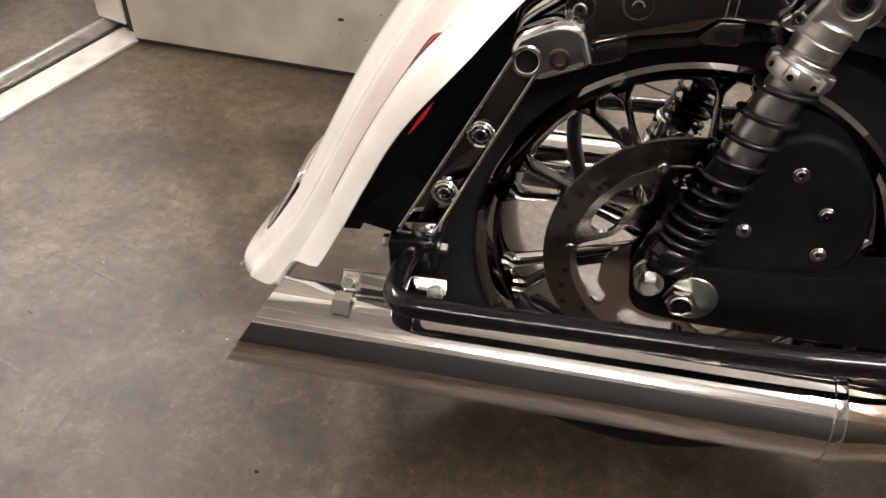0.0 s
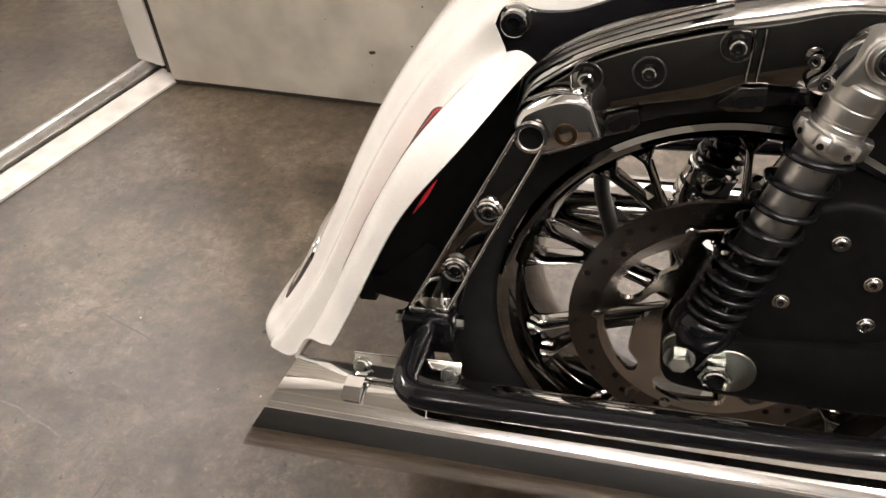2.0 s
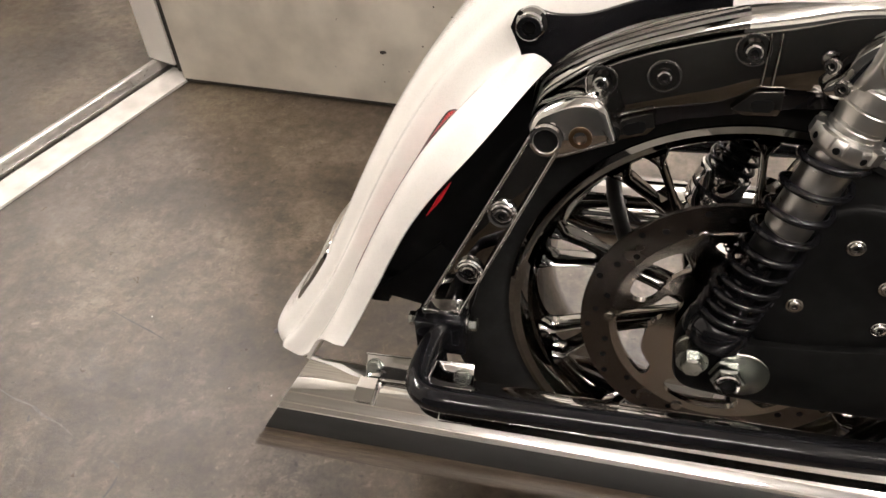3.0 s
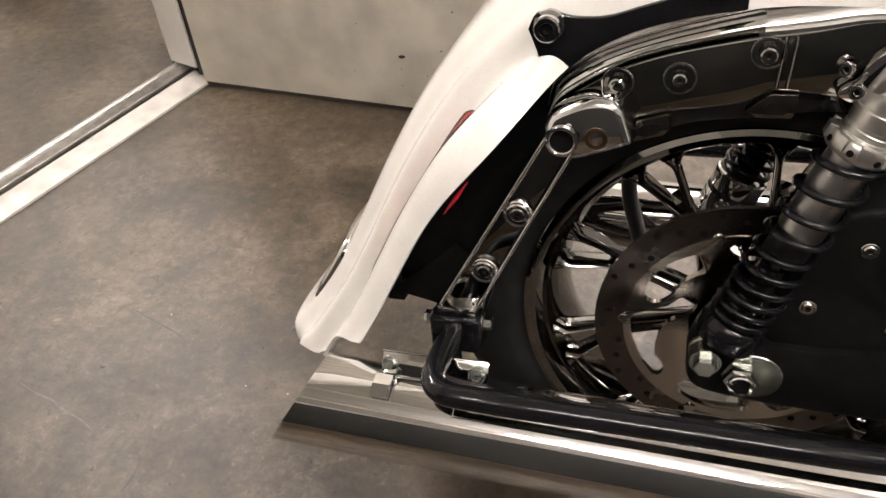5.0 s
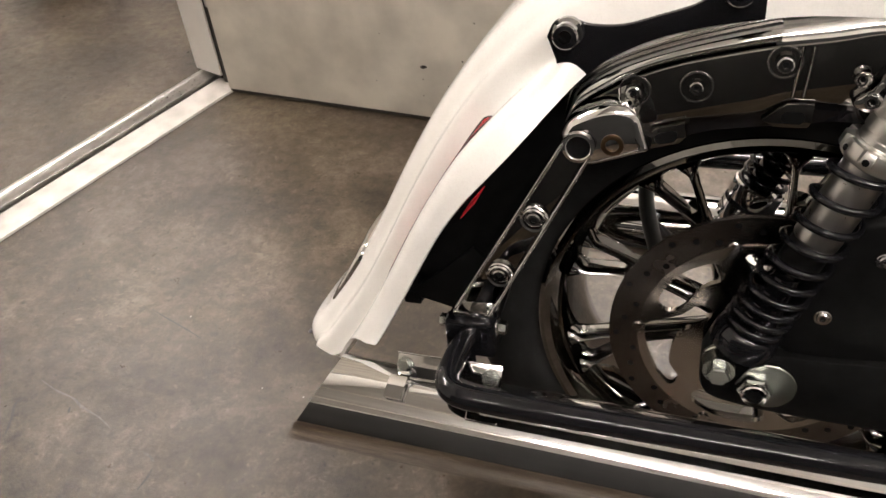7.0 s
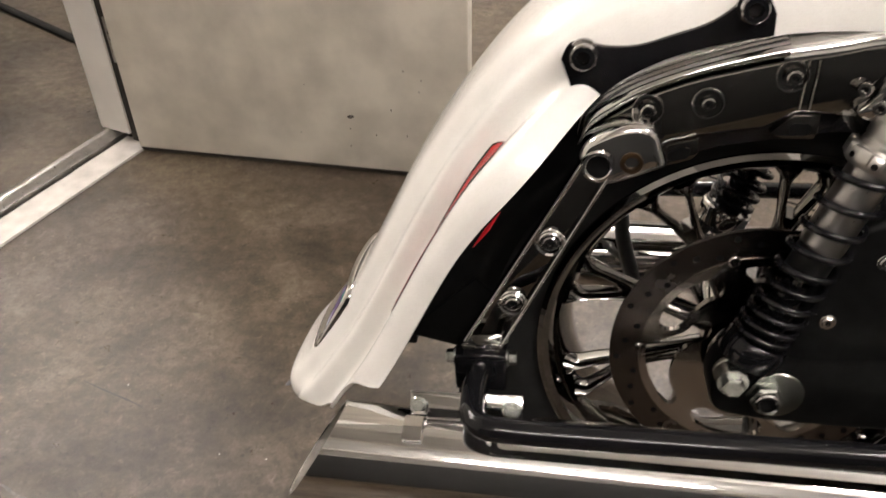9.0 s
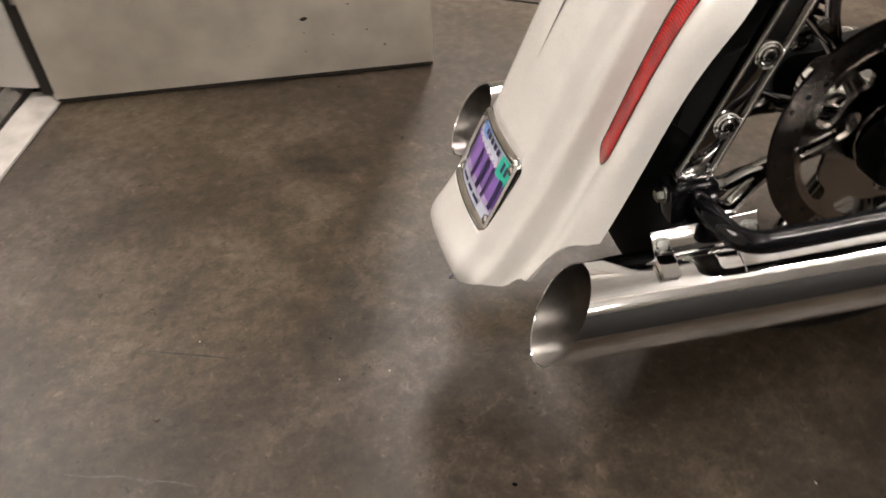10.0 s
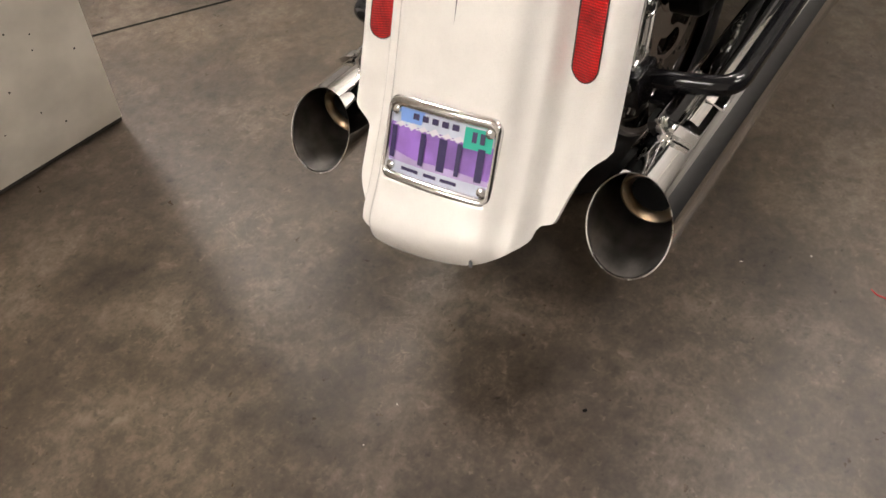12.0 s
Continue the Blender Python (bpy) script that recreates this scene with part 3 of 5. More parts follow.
bmesh.ops.dissolve_degenerate(bm, dist=1e-6, edges=bm.edges)
fender = mpart("rear_fender", bm, PEARL, "long pearl-white rear fender with stepped sides", 65)
so = fender.modifiers.new("thickness", "SOLIDIFY")
so.thickness, so.offset = 0.004, -1
so2 = fender.modifiers.new("round", "BEVEL")
so2.width, so2.segments, so2.limit_method, so2.angle_limit = 0.0012, 2, "ANGLE", radians(60)
fender.modifiers.new("soft", "WEIGHTED_NORMAL").keep_sharp = True
# chip in the paint at the lowest edge
bm = bmesh.new()
bmesh.ops.create_icosphere(bm, subdivisions=1, radius=1)
c = Vector((-0.5315, -0.0715, -0.0757))
bmesh.ops.transform(bm, matrix=Matrix.Translation(c) @ pose(0, 0, 0, 20, -30, 30) @ Matrix.Diagonal((0.005, 0.003, 0.0022, 1)), verts=bm.verts)
part("paint_chip", bm, SLATE, fender, "dark chip in the white paint")
# pinstripe point on the fender's middle
bm = bmesh.new()
for y0, s0, s1, w in ((0.0, 0.271, 0.449, 0.0055),):
    L, R = [], []
    for k in range(13):
        t = k / 12
        s = s0 + (s1 - s0) * t
        y = y0 * (1 - 0.4 * t)
        L.append(bm.verts.new(fender_point(s, y - w * t, 0.0007)))
        R.append(bm.verts.new(fender_point(s, y + w * t + 1e-4, 0.0007)))
    for k in range(12):
        bm.faces.new((L[k], R[k], R[k + 1], L[k + 1]))
part("pinstripe", bm, SLATE, fender, "thin dark tapering pinstripe")

# tail lights set into the fender's flanges
LIGHT_A, LIGHT_B = 0.232, 0.453


def light_strip(lift, w, dome, s0, s1):
    b = bmesh.new()
    rows = []
    for k in range(61):
        t = k / 60
        t = 0.5 - 0.5 * math.cos(math.pi * (0.5 - 0.5 * math.cos(math.pi * t)))
        s = s0 + (s1 - s0) * t
        e = min(s - s0, s1 - s)
        half = w * math.sqrt(max(0.0, 1 - (1 - min(1, e / w)) ** 2)) if e < w else w
        half = max(half, 0.0004)
        mid = 0.1395 - 0.005 * step(s, 0.21, 0.43)
        rows.append([b.verts.new(fender_point(s, -(mid + half * q), lift + dome * (1 - q * q) * min(1, e / w))) for q in (-1, -.75, -.4, 0, .4, .75, 1)])
    for p, q in zip(rows, rows[1:]):
        for k in range(6):
            b.faces.new((p[k], p[k + 1], q[k + 1], q[k]))
    return b


for flip in (False, True):
    light = mpart("tail_light", light_strip(0.0007, 0.0175, 0.0, LIGHT_A - 0.0015, LIGHT_B + 0.0015), BLACK_SATIN, "long red tail light with a dark rim", flip=flip)
    part("lens", light_strip(0.0012, 0.0158, 0.0020, LIGHT_A, LIGHT_B), LENS, light, "ribbed red plastic lens", flip=flip)
    # lit housing behind, seen red from inside
    b = bmesh.new()
    tube(b, [(-0.282, -0.161, 0.168), (-0.268, -0.161, 0.187), (-0.256, -0.160, 0.204)], lambda t: 0.0005 + 0.0019 * math.sin(math.pi * t), 10)
    part("back_cover", b, RED_REFLECTOR, light, "red inner edge", flip=flip)

# number plate in a chrome surround
PLATE = Matrix(((0, 0.528, -0.849, -0.4658), (-1, 0, 0, 0), (0, 0.849, 0.528, 0.0186), (0, 0, 0, 1)))


def on_plate(bm):
    """Bends a flat piece of the plate to its gentle curve and sets it in place."""
    for k in range(-5, 6):
        bmesh.ops.bisect_plane(bm, geom=list(bm.verts) + list(bm.edges) + list(bm.faces), plane_co=(0.014 * k, 0, 0), plane_no=(1, 0, 0), dist=1e-5)
    for v in bm.verts:
        v.co.z -= 1.15 * v.co.x ** 2
    bmesh.ops.transform(bm, matrix=PLATE, verts=bm.verts)


def rounded_rect(w, h, r, n=6):
    pts = []
    for cx, cy, a0 in ((w / 2 - r, h / 2 - r, 0), (-w / 2 + r, h / 2 - r, 90), (-w / 2 + r, -h / 2 + r, 180), (w / 2 - r, -h / 2 + r, 270)):
        pts += [(cx + r * math.cos(radians(a0 + 90 * k / n)), cy + r * math.sin(radians(a0 + 90 * k / n))) for k in range(n + 1)]
    return pts


bm = bmesh.new()
outer = rounded_rect(0.156, 0.104, 0.015)
inner = [(x, y - 0.001) for x, y in rounded_rect(0.1425, 0.0765, 0.007)]
def band(f):
    """A loop between the outer and the inner edge."""
    return [(a * (1 - f) + c * f, b * (1 - f) + d * f) for (a, b), (c, d) in zip(outer, inner)]


loops = [(band(0), 1.0, -0.004), (band(0), 1.0, 0.002)] + [(band(f), 1.0, 0.002 + 0.0058 * math.sin(math.pi * (0.06 + 0.94 * f)) ** 0.7) for f in (0.06, 0.15, 0.3, 0.45, 0.6, 0.75, 0.88, 0.96)] + [(band(1), 1.0, 0.002), (band(1), 1.0, 0.001)]
vl = [[bm.verts.new((x * f, y * f, z)) for x, y in pts] for pts, f, z in loops]
for p, q in zip(vl, vl[1:]):
    for k in range(len(p)):
        n = (k + 1) % len(p)
        bm.faces.new((p[k], p[n], q[n], q[k]))
on_plate(bm)
plate = mpart("number_plate", bm, CHROME, "violet scenic number plate in a curved chrome surround", 30)


def plate_piece(name, outline, z, material, label=""):
    b = bmesh.new()
    b.faces.new([b.verts.new((x, y, z)) for x, y in outline])
    on_plate(b)
    return part(name, b, material, plate, label)


def rect(x0, y0, x1, y1):
    return [(x0, y0), (x1, y0), (x1, y1), (x0, y1)]


plate_piece("plate", rect(-0.072, -0.041, 0.072, 0.040), 0.0015, PLATE_PALE, "pale blue plate sheet")
plate_piece("violet_panel", rect(-0.0715, -0.026, 0.0715, 0.019), 0.0019, PLATE_VIOLET)
for x, h in ((-0.058, 0.011), (-0.040, 0.015), (-0.024, 0.010), (-0.008, 0.013), (0.010, 0.010), (0.026, 0.012)):
    plate_piece("snow_peak", [(x - 0.011, 0.0185 - 0.003), (x - 0.004, 0.0185 - 0.0015), (x, 0.0185 - h * 0.35), (x + 0.005, 0.0185 - 0.001), (x + 0.011, 0.0185 - 0.003), (x + 0.003, 0.019 + h * 0.38)], 0.0022, PLATE_WHITE)
plate_piece("sky_patch", [(-0.058, 0.022), (-0.026, 0.023), (-0.022, 0.038), (-0.060, 0.038)], 0.0024, PLATE_SKY)
plate_piece("haze_band", [(-0.0715, -0.026), (0.0715, -0.026), (0.0715, -0.020), (0.02, -0.017), (-0.03, -0.019), (-0.0715, -0.013)], 0.0022, PLATE_HAZE)
plate_piece("sticker", rect(0.034, 0.012, 0.069, 0.036), 0.0030, STICKER, "green year sticker")
for x, w, y0 in ((-0.0655, 0.008, 0.0), (-0.020, 0.0075, 0.0), (0.0085, 0.011, 0.0), (0.0305, 0.006, 0.0), (0.058, 0.009, 0.0)):
    plate_piece("bar", rect(x - w / 2, -0.023, x + w / 2, 0.015), 0.0034, INK)
for x in (-0.034, -0.020, -0.006, 0.008, 0.022):
    plate_piece("bar", rect(x - 0.0045, 0.028, x + 0.0045, 0.035), 0.0034, INK)
for x, w in ((0.047, 0.006), (0.057, 0.006)):
    plate_piece("bar", rect(x - w / 2, 0.020, x + w / 2, 0.032), 0.0034, INK)
for x, w in ((-0.034, 0.026), (-0.004, 0.018), (0.022, 0.022)):
    plate_piece("bar", rect(x - w / 2, -0.034, x + w / 2, -0.030), 0.0034, INK)
for x, y in ((0.0655, 0.034), (0.0655, -0.033), (-0.0655, 0.034), (-0.0655, -0.033)):
    b = bmesh.new()
    lathe(b, (x, y, 0.002), (0, 0, 1), [(0, 0), (0, 0.0062), (0.003, 0.0056), (0.0045, 0.003), (0.0045, 0)], 16)
    on_plate(b)
    part("screw", b, CHROME, plate, "domed chrome screw")


# ---- rear wheel ----
def ring_y(bm, profile, seg=72, closed=True):
    """Turns (y, radius) pairs round the axle."""
    lathe(bm, (0, 0, 0), (0, 1, 0), profile, seg, closed=closed)


bm = bmesh.new()
tp = []
for k in range(25):
    a = radians(-118 + 236 * k / 24)
    tp.append((0.076 * math.sin(a), 0.262 + 0.078 * math.cos(a) * (0.92 if abs(a) < 1.2 else 1)))
ring_y(bm, tp, 72)
wheel = mpart("rear_wheel", bm, RUBBER, "chrome cast rear wheel with a black tyre")
# tyre is the wheel's own mesh; the rest hangs under it
bm = bmesh.new()
prof = [(-0.076, 0.216), (-0.079, 0.223), (-0.0765, 0.2285), (-0.0725, 0.2285), (-0.0700, 0.2262), (-0.0705, 0.2235), (-0.0680, 0.2215), (-0.0640, 0.2185), (-0.0650, 0.2160), (-0.0610, 0.2130), (-0.0560, 0.2090), (-0.0575, 0.2065), (-0.050, 0.2015), (-0.030, 0.194), (-0.012, 0.190), (0.012, 0.190),
        (0.045, 0.198), (0.060, 0.205), (0.066, 0.214), (0.069, 0.2235), (0.074, 0.2255), (0.078, 0.221), (0.076, 0.214), (0.050, 0.206), (0.0, 0.201), (-0.050, 0.206)]
ring_y(bm, prof, 96)
part("rim", bm, BLACK_CHROME, wheel, "polished black chrome rim")
bm = bmesh.new()
ring_y(bm, [(-0.075, 0.0), (-0.075, 0.034), (-0.066, 0.046), (-0.050, 0.050), (0.050, 0.050), (0.07, 0.04), (0.07, 0.0)], 48, closed=False)
part("hub", bm, CHROME, wheel, "chrome wheel hub")
SPOKE0 = 119.5


def spoke_mesh():
    """A stem from the hub that forks into two slender prongs, joined to the rim by wide feet."""
    b = bmesh.new()

    def limb(line):
        rows = []
        for r, mid, half, front, deep in line:
            ring = []
            for q in range(12):
                a = 2 * math.pi * q / 12
                ring.append(b.verts.new((mid + half * math.cos(a), front + deep + deep * math.sin(a), r)))
            rows.append(ring)
        for p, q in zip(rows, rows[1:]):
            for k in range(12):
                n = (k + 1) % 12
                b.faces.new((p[k], p[n], q[n], q[k]))
        b.faces.new(rows[0]), b.faces.new(rows[-1][::-1])

    limb([(0.040 + 0.108 * t, 0.0, 0.0125 - 0.0030 * math.sin(math.pi * t), -0.058 + 0.012 * math.sin(math.pi * t * 0.6), 0.016) for t in (k / 8 for k in range(9))])
    for sd in (-1, 1):
        line = []
        for k in range(13):
            t = k / 12
            r = 0.136 + 0.065 * t
            mid = sd * (0.0050 + 0.0165 * t ** 0.9)
            half = 0.0052 - 0.0012 * math.sin(math.pi * t) + 0.010 * step(t, 0.74, 1) ** 2
            line.append((r, mid, half, -0.048 - 0.012 * step(t, 0.2, 1), 0.013 + 0.004 * t))
        limb(line)
    return b


first = part("spoke", spoke_mesh(), BLACK_CHROME, wheel, smooth=50)
first.rotation_euler = (0, radians(90 - SPOKE0), 0)
for k in range(1, 9):
    sp = new("spoke", first.data)
    sp.parent = wheel
    sp.rotation_euler = (0, radians(90 - SPOKE0 + 40 * k), 0)
# brake disc
bm = bmesh.new()
NS = 120
DISC_Y = -0.078
rings = []
for r, y in ((0.1185, DISC_Y - 0.003), (0.1495, DISC_Y - 0.003), (0.1495, DISC_Y + 0.003), (0.1185, DISC_Y + 0.003)):
    rings.append([bm.verts.new((r * math.cos(2 * math.pi * k / NS), y, r * math.sin(2 * math.pi * k / NS))) for k in range(NS)])
for p, q in zip(rings, rings[1:] + rings[:1]):
    for k in range(NS):
        n = (k + 1) % NS
        bm.faces.new((p[k], p[n], q[n], q[k]))
disc = mpart("brake_disc", bm, ROTOR, "drilled dark steel brake disc with a bright carrier")
for k in range(40):
    a = radians(9 * k + 3)
    r = (0.126, 0.134, 0.142)[k % 3]
    if k == 0:
        # flat black disc gives a drilled hole its shade
        hole = bmesh.new()
        lathe(hole, (0, 0, 0), (0, -1, 0), [(0, 0.0), (0.0002, 0.0032), (0.0005, 0.0034), (0.0005, 0.0)], 14)
        h0 = part("drilled_hole", hole, HOLE_SHADE_SOOT, disc)
        hd = h0
    else:
        hd = new("drilled_hole", h0.data)
        hd.parent = disc
    hd.location = (r * math.cos(a), DISC_Y - 0.003, r * math.sin(a))


def carrier_plate():
    """The carrier: a ring-shaped plate with sweeping openings, cut through four times round."""
    slot = [(159, .106), (152, .109), (142, .110), (133, .110), (125, .108), (118, .106), (114, .099), (114, .090), (119, .083), (126, .084), (134, .084), (143, .083), (153, .082), (160, .088), (162, .098)]
    hook = [(175, .111), (169, .096), (160, .079), (149, .074), (140, .067), (141, .058), (154, .053), (167, .061), (174, .071), (184, .080), (197, .088), (206, .093), (216, .092), (221, .101), (219, .109), (208, .110), (195, .111), (185, .111)]
    b = bmesh.new()
    loops = [[(.119 * math.cos(2 * math.pi * k / 72), .119 * math.sin(2 * math.pi * k / 72)) for k in range(72)], [(.030 * math.cos(2 * math.pi * k / 24), .030 * math.sin(2 * math.pi * k / 24)) for k in range(24)]]
    for turn in (0, 120, 240):
        for o in (slot, hook):
            loops.append([(p.x, p.y) for p in smooth_line([(r * math.cos(radians(a + turn)), r * math.sin(radians(a + turn))) for a, r in o], 2, True)])
    edges = []
    for lp in loops:
        vs = [b.verts.new((x, DISC_Y - 0.0045, z)) for x, z in lp]
        edges += [b.edges.new((vs[k], vs[(k + 1) % len(vs)])) for k in range(len(vs))]
    bmesh.ops.triangle_fill(b, use_beauty=True, use_dissolve=False, edges=edges)
    def within(x, z, lp):
        hit = False
        for (x0, z0), (x1, z1) in zip(lp, lp[1:] + lp[:1]):
            if (z0 > z) != (z1 > z) and x < x0 + (z - z0) * (x1 - x0) / (z1 - z0):
                hit = not hit
        return hit

    spare = [f for f in b.faces if any(within(f.calc_center_median().x, f.calc_center_median().z, lp) for lp in loops[1:])]
    bmesh.ops.delete(b, geom=spare, context="FACES")
    r = bmesh.ops.extrude_face_region(b, geom=list(b.faces))
    bmesh.ops.translate(b, vec=(0, 0.007, 0), verts=[g for g in r["geom"] if isinstance(g, bmesh.types.BMVert)])
    return b


part("carrier", carrier_plate(), CARRIER, disc, "bright steel carrier with sweeping openings", 30)
for k in range(5):
    a = radians(72 * k + 33)
    bolt(disc, (0.119 * math.cos(a), DISC_Y - 0.004, 0.119 * math.sin(a)), (0, -1, 0), 0.006, 0.003, CARRIER, "button", washer=False, socket=False)
bm = bmesh.new()
lathe(bm, (0, DISC_Y + 0.004, 0), (0, -1, 0), [(0, 0), (0, 0.048), (0.009, 0.048), (0.012, 0.044), (0.012, 0)], 40)
part("carrier_hub", bm, CARRIER, disc)

# inner fender (black liner round the tyre)
bm = bmesh.new()
rows = []
for k in range(41):
    a = radians(40 + (172 - 40) * k / 40)
    grow = 0.028 * step(math.degrees(a), 128, 168)
    row = []
    for y, r in ((-.098, .262 + 0.02), (-.104, .30), (-.103, .33), (-.095, .350), (-.07, .357), (0, .360), (.07, .357), (.095, .350), (.103, .33), (.104, .30), (.098, .282)):
        rr = r + (grow if r > 0.29 else 0)
        row.append(bm.verts.new((rr * math.cos(a), y, rr * math.sin(a))))
    rows.append(row)
for p, q in zip(rows, rows[1:]):
    for k in range(len(p) - 1):
        bm.faces.new((p[k], p[k + 1], q[k + 1], q[k]))
liner = mpart("inner_fender", bm, MATT_BLACK, "black inner fender round the tyre")
so = liner.modifiers.new("thickness", "SOLIDIFY")
so.thickness = 0.004
bm = bmesh.new()
box(bm, (-0.378, -0.105, 0.015), (-0.358, -0.085, 0.052), 0.002)
part("tab", bm, MATT_BLACK, liner, "small black rubber tab")
bm = bmesh.new()
slab(bm, [(-0.372, 0.030), (-0.30, 0.012), (-0.262, 0.02), (-0.25, 0.06), (-0.29, 0.10)], -0.1065, -0.098, 0.002)
part("side_skirt", bm, MATT_BLACK, liner)


# ---- both sides: covers, struts, rails, mufflers, shocks ----
COVER_TOP = [(-0.190, 0.268), (-0.184, 0.300), (-0.168, 0.315), (-0.145, 0.327), (-0.100, 0.343), (-0.057, 0.356), (-0.016, 0.366)]
RIDGE_LOW = [(-0.186, 0.255), (-0.176, 0.272), (-0.155, 0.287), (-0.127, 0.303), (-0.091, 0.316), (-0.048, 0.326), (-0.016, 0.332)]


def ridged_band():
    """The ribbed upper band of the frame cover."""
    b = bmesh.new()
    hi, lo = smooth_line(COVER_TOP, 8), smooth_line(RIDGE_LOW, 8)
    prof = []
    for k in range(49):
        t = k / 48
        # a narrow bead, a broad flute and a wide roll, one below the other
        rib = 0.0060 * math.sin(math.pi * min(1, t / 0.24)) if t < 0.24 else 0.0075 * math.sin(math.pi * (t - 0.24) / 0.30) if t < 0.54 else 0.0085 * math.sin(math.pi * (t - 0.54) / 0.46) ** 0.8
        prof.append((t, -0.101 - 0.022 * t - rib))
    rows = []
    for p, q in zip(hi, lo):
        rows.append([b.verts.new((p.x + (q.x - p.x) * t, y, p.y + (q.y - p.y) * t)) for t, y in prof])
    for p, q in zip(rows, rows[1:]):
        for k in range(len(p) - 1):
            b.faces.new((p[k], p[k + 1], q[k + 1], q[k]))
    # closing edges back towards the frame
    for row in (rows[0], rows[-1]):
        back = [b.verts.new((v.co.x, -0.095, v.co.z)) for v in row]
        for k in range(len(row) - 1):
            b.faces.new((row[k], row[k + 1], back[k + 1], back[k]))
    return b


def long_roll():
    """The rounded chrome edge that runs on ahead of the ribbed band."""
    b = bmesh.new()
    top = smooth_line([(-0.016, 0.357), (0.022, 0.363), (0.057, 0.368), (0.10, 0.366), (0.20, 0.350), (0.30, 0.320)], 6)
    low = smooth_line([(-0.020, 0.330), (0.024, 0.335), (0.060, 0.341), (0.10, 0.340), (0.20, 0.328), (0.30, 0.300)], 6)
    rows = []
    for p, q in zip(top, low):
        rows.append([b.verts.new((p.x + (q.x - p.x) * t, -0.104 - 0.021 * math.sin(t * math.pi / 2), p.y + (q.y - p.y) * t)) for t in (0, .1, .25, .45, .65, .85, 1)])
    for p, q in zip(rows, rows[1:]):
        for k in range(len(p) - 1):
            b.faces.new((p[k], p[k + 1], q[k + 1], q[k]))
    return b


def side(flip):
    s = dict(flip=flip)
    # cover plate under the seat
    b = bmesh.new()
    ol = [(p.x, p.y) for p in smooth_line([(-0.183, 0.258), (-0.173, 0.272), (-0.153, 0.285), (-0.125, 0.301), (-0.089, 0.314), (-0.046, 0.324), (-0.016, 0.330), (0.024, 0.336), (0.060, 0.343), (0.10, 0.342), (0.20, 0.330), (0.30, 0.302)], 4)]
    ol += [(0.30, 0.24), (0.20, 0.27), (0.12, 0.285), (0.085, 0.300), (0.060, 0.300), (0.052, 0.287), (0.044, 0.280), (0.016, 0.283), (-0.003, 0.284), (-0.018, 0.276), (-0.030, 0.271), (-0.081, 0.264), (-0.109, 0.257), (-0.115, 0.240), (-0.150, 0.232), (-0.176, 0.248)]
    slab(b, ol, -0.124, -0.112, 0.003)
    # the plate's dark reflection is in its colour
    cover = mpart("frame_cover", b, CHROME_DARK_REFLECT, "polished chrome frame cover with a ribbed upper band", 40, flip)
    part("ribbed_band", ridged_band(), CHROME, cover, "ribbed chrome band", 50, flip)
    part("rolled_edge", long_roll(), CHROME, cover, "", 50, flip)
    for x, z, r, rise in ((-0.1275, 0.2885, 0.0066, 0.007), (-0.077, 0.2935, 0.0058, 0.0025), (-0.011, 0.3165, 0.0066, 0.007)):
        b = bmesh.new()
        lathe(b, (x, -0.124, z), (0, -1, 0), [(0.0, 0.0112), (0.0, 0.0136), (0.0010, 0.0139), (0.0018, 0.0134), (0.0018, 0.0126), (0.0006, 0.0118)], 36, closed=True)
        part("washer", b, CHROME, cover, "thin chrome cup washer", 50, flip)
        b = bmesh.new()
        lathe(b, (x, -0.1238, z), (0, -1, 0), [(0, 0), (0.0004, 0.0122), (0.0008, 0.0118), (0.0008, 0)], 28)
        lathe(b, (x, -0.1245, z), (0, -1, 0), [(0, r * 1.2), (rise * 0.7, r * 1.2), (rise * 0.75, r * 0.9), (rise * 0.75, 0)], 24)
        part("cup", b, CHROME_DARK_REFLECT, cover, "dark chrome disc inside the cup washer", 35, flip)
        bolt(cover, (x, -0.1242 - rise * 0.75, z), (0, -1, 0), r, 0.0042, CHROME_DARK, "screw", washer=False, flip=flip)
    # upright ridges shaped for the edges of a brown reflection in the plate
    for x0 in (-0.0005, 0.0075):
        b = bmesh.new()
        tube(b, [(x0 + 0.001, -0.1238, 0.330), (x0 + 0.0002, -0.1238, 0.312), (x0 - 0.002, -0.1238, 0.288)], 0.0030, 10, flat=(1.0, 0.5))
        part("reflection_edge", b, CHROME_DARK_REFLECT, cover, "", 60, flip)
    b = bmesh.new()
    slab(b, [(-0.014, 0.262), (0.012, 0.262), (0.015, 0.268), (0.015, 0.283), (-0.006, 0.283), (-0.024, 0.268)], -0.128, -0.118, 0.0012)
    part("tab", b, CHROME_DARK_REFLECT, cover, "black slotted tab", 40, flip)
    # black piece laid on for the shade in the slot
    b = bmesh.new()
    slab(b, [(-0.009, 0.269), (-0.006, 0.2655), (0.006, 0.2655), (0.009, 0.269), (0.009, 0.273), (0.006, 0.276), (-0.006, 0.276), (-0.009, 0.273)], -0.1286, -0.1278, 0.0)
    part("slot", b, HOLE_SHADE_SOOT, cover, "", 40, flip)
    b = bmesh.new()
    slab(b, [(-0.116, 0.236), (-0.088, 0.243), (-0.082, 0.250), (-0.084, 0.263), (-0.110, 0.256)], -0.130, -0.118, 0.0012)
    part("tab", b, CHROME_DARK_REFLECT, cover, "black slotted tab", 40, flip)
    # second slot's shade, again a flat black piece
    b = bmesh.new()
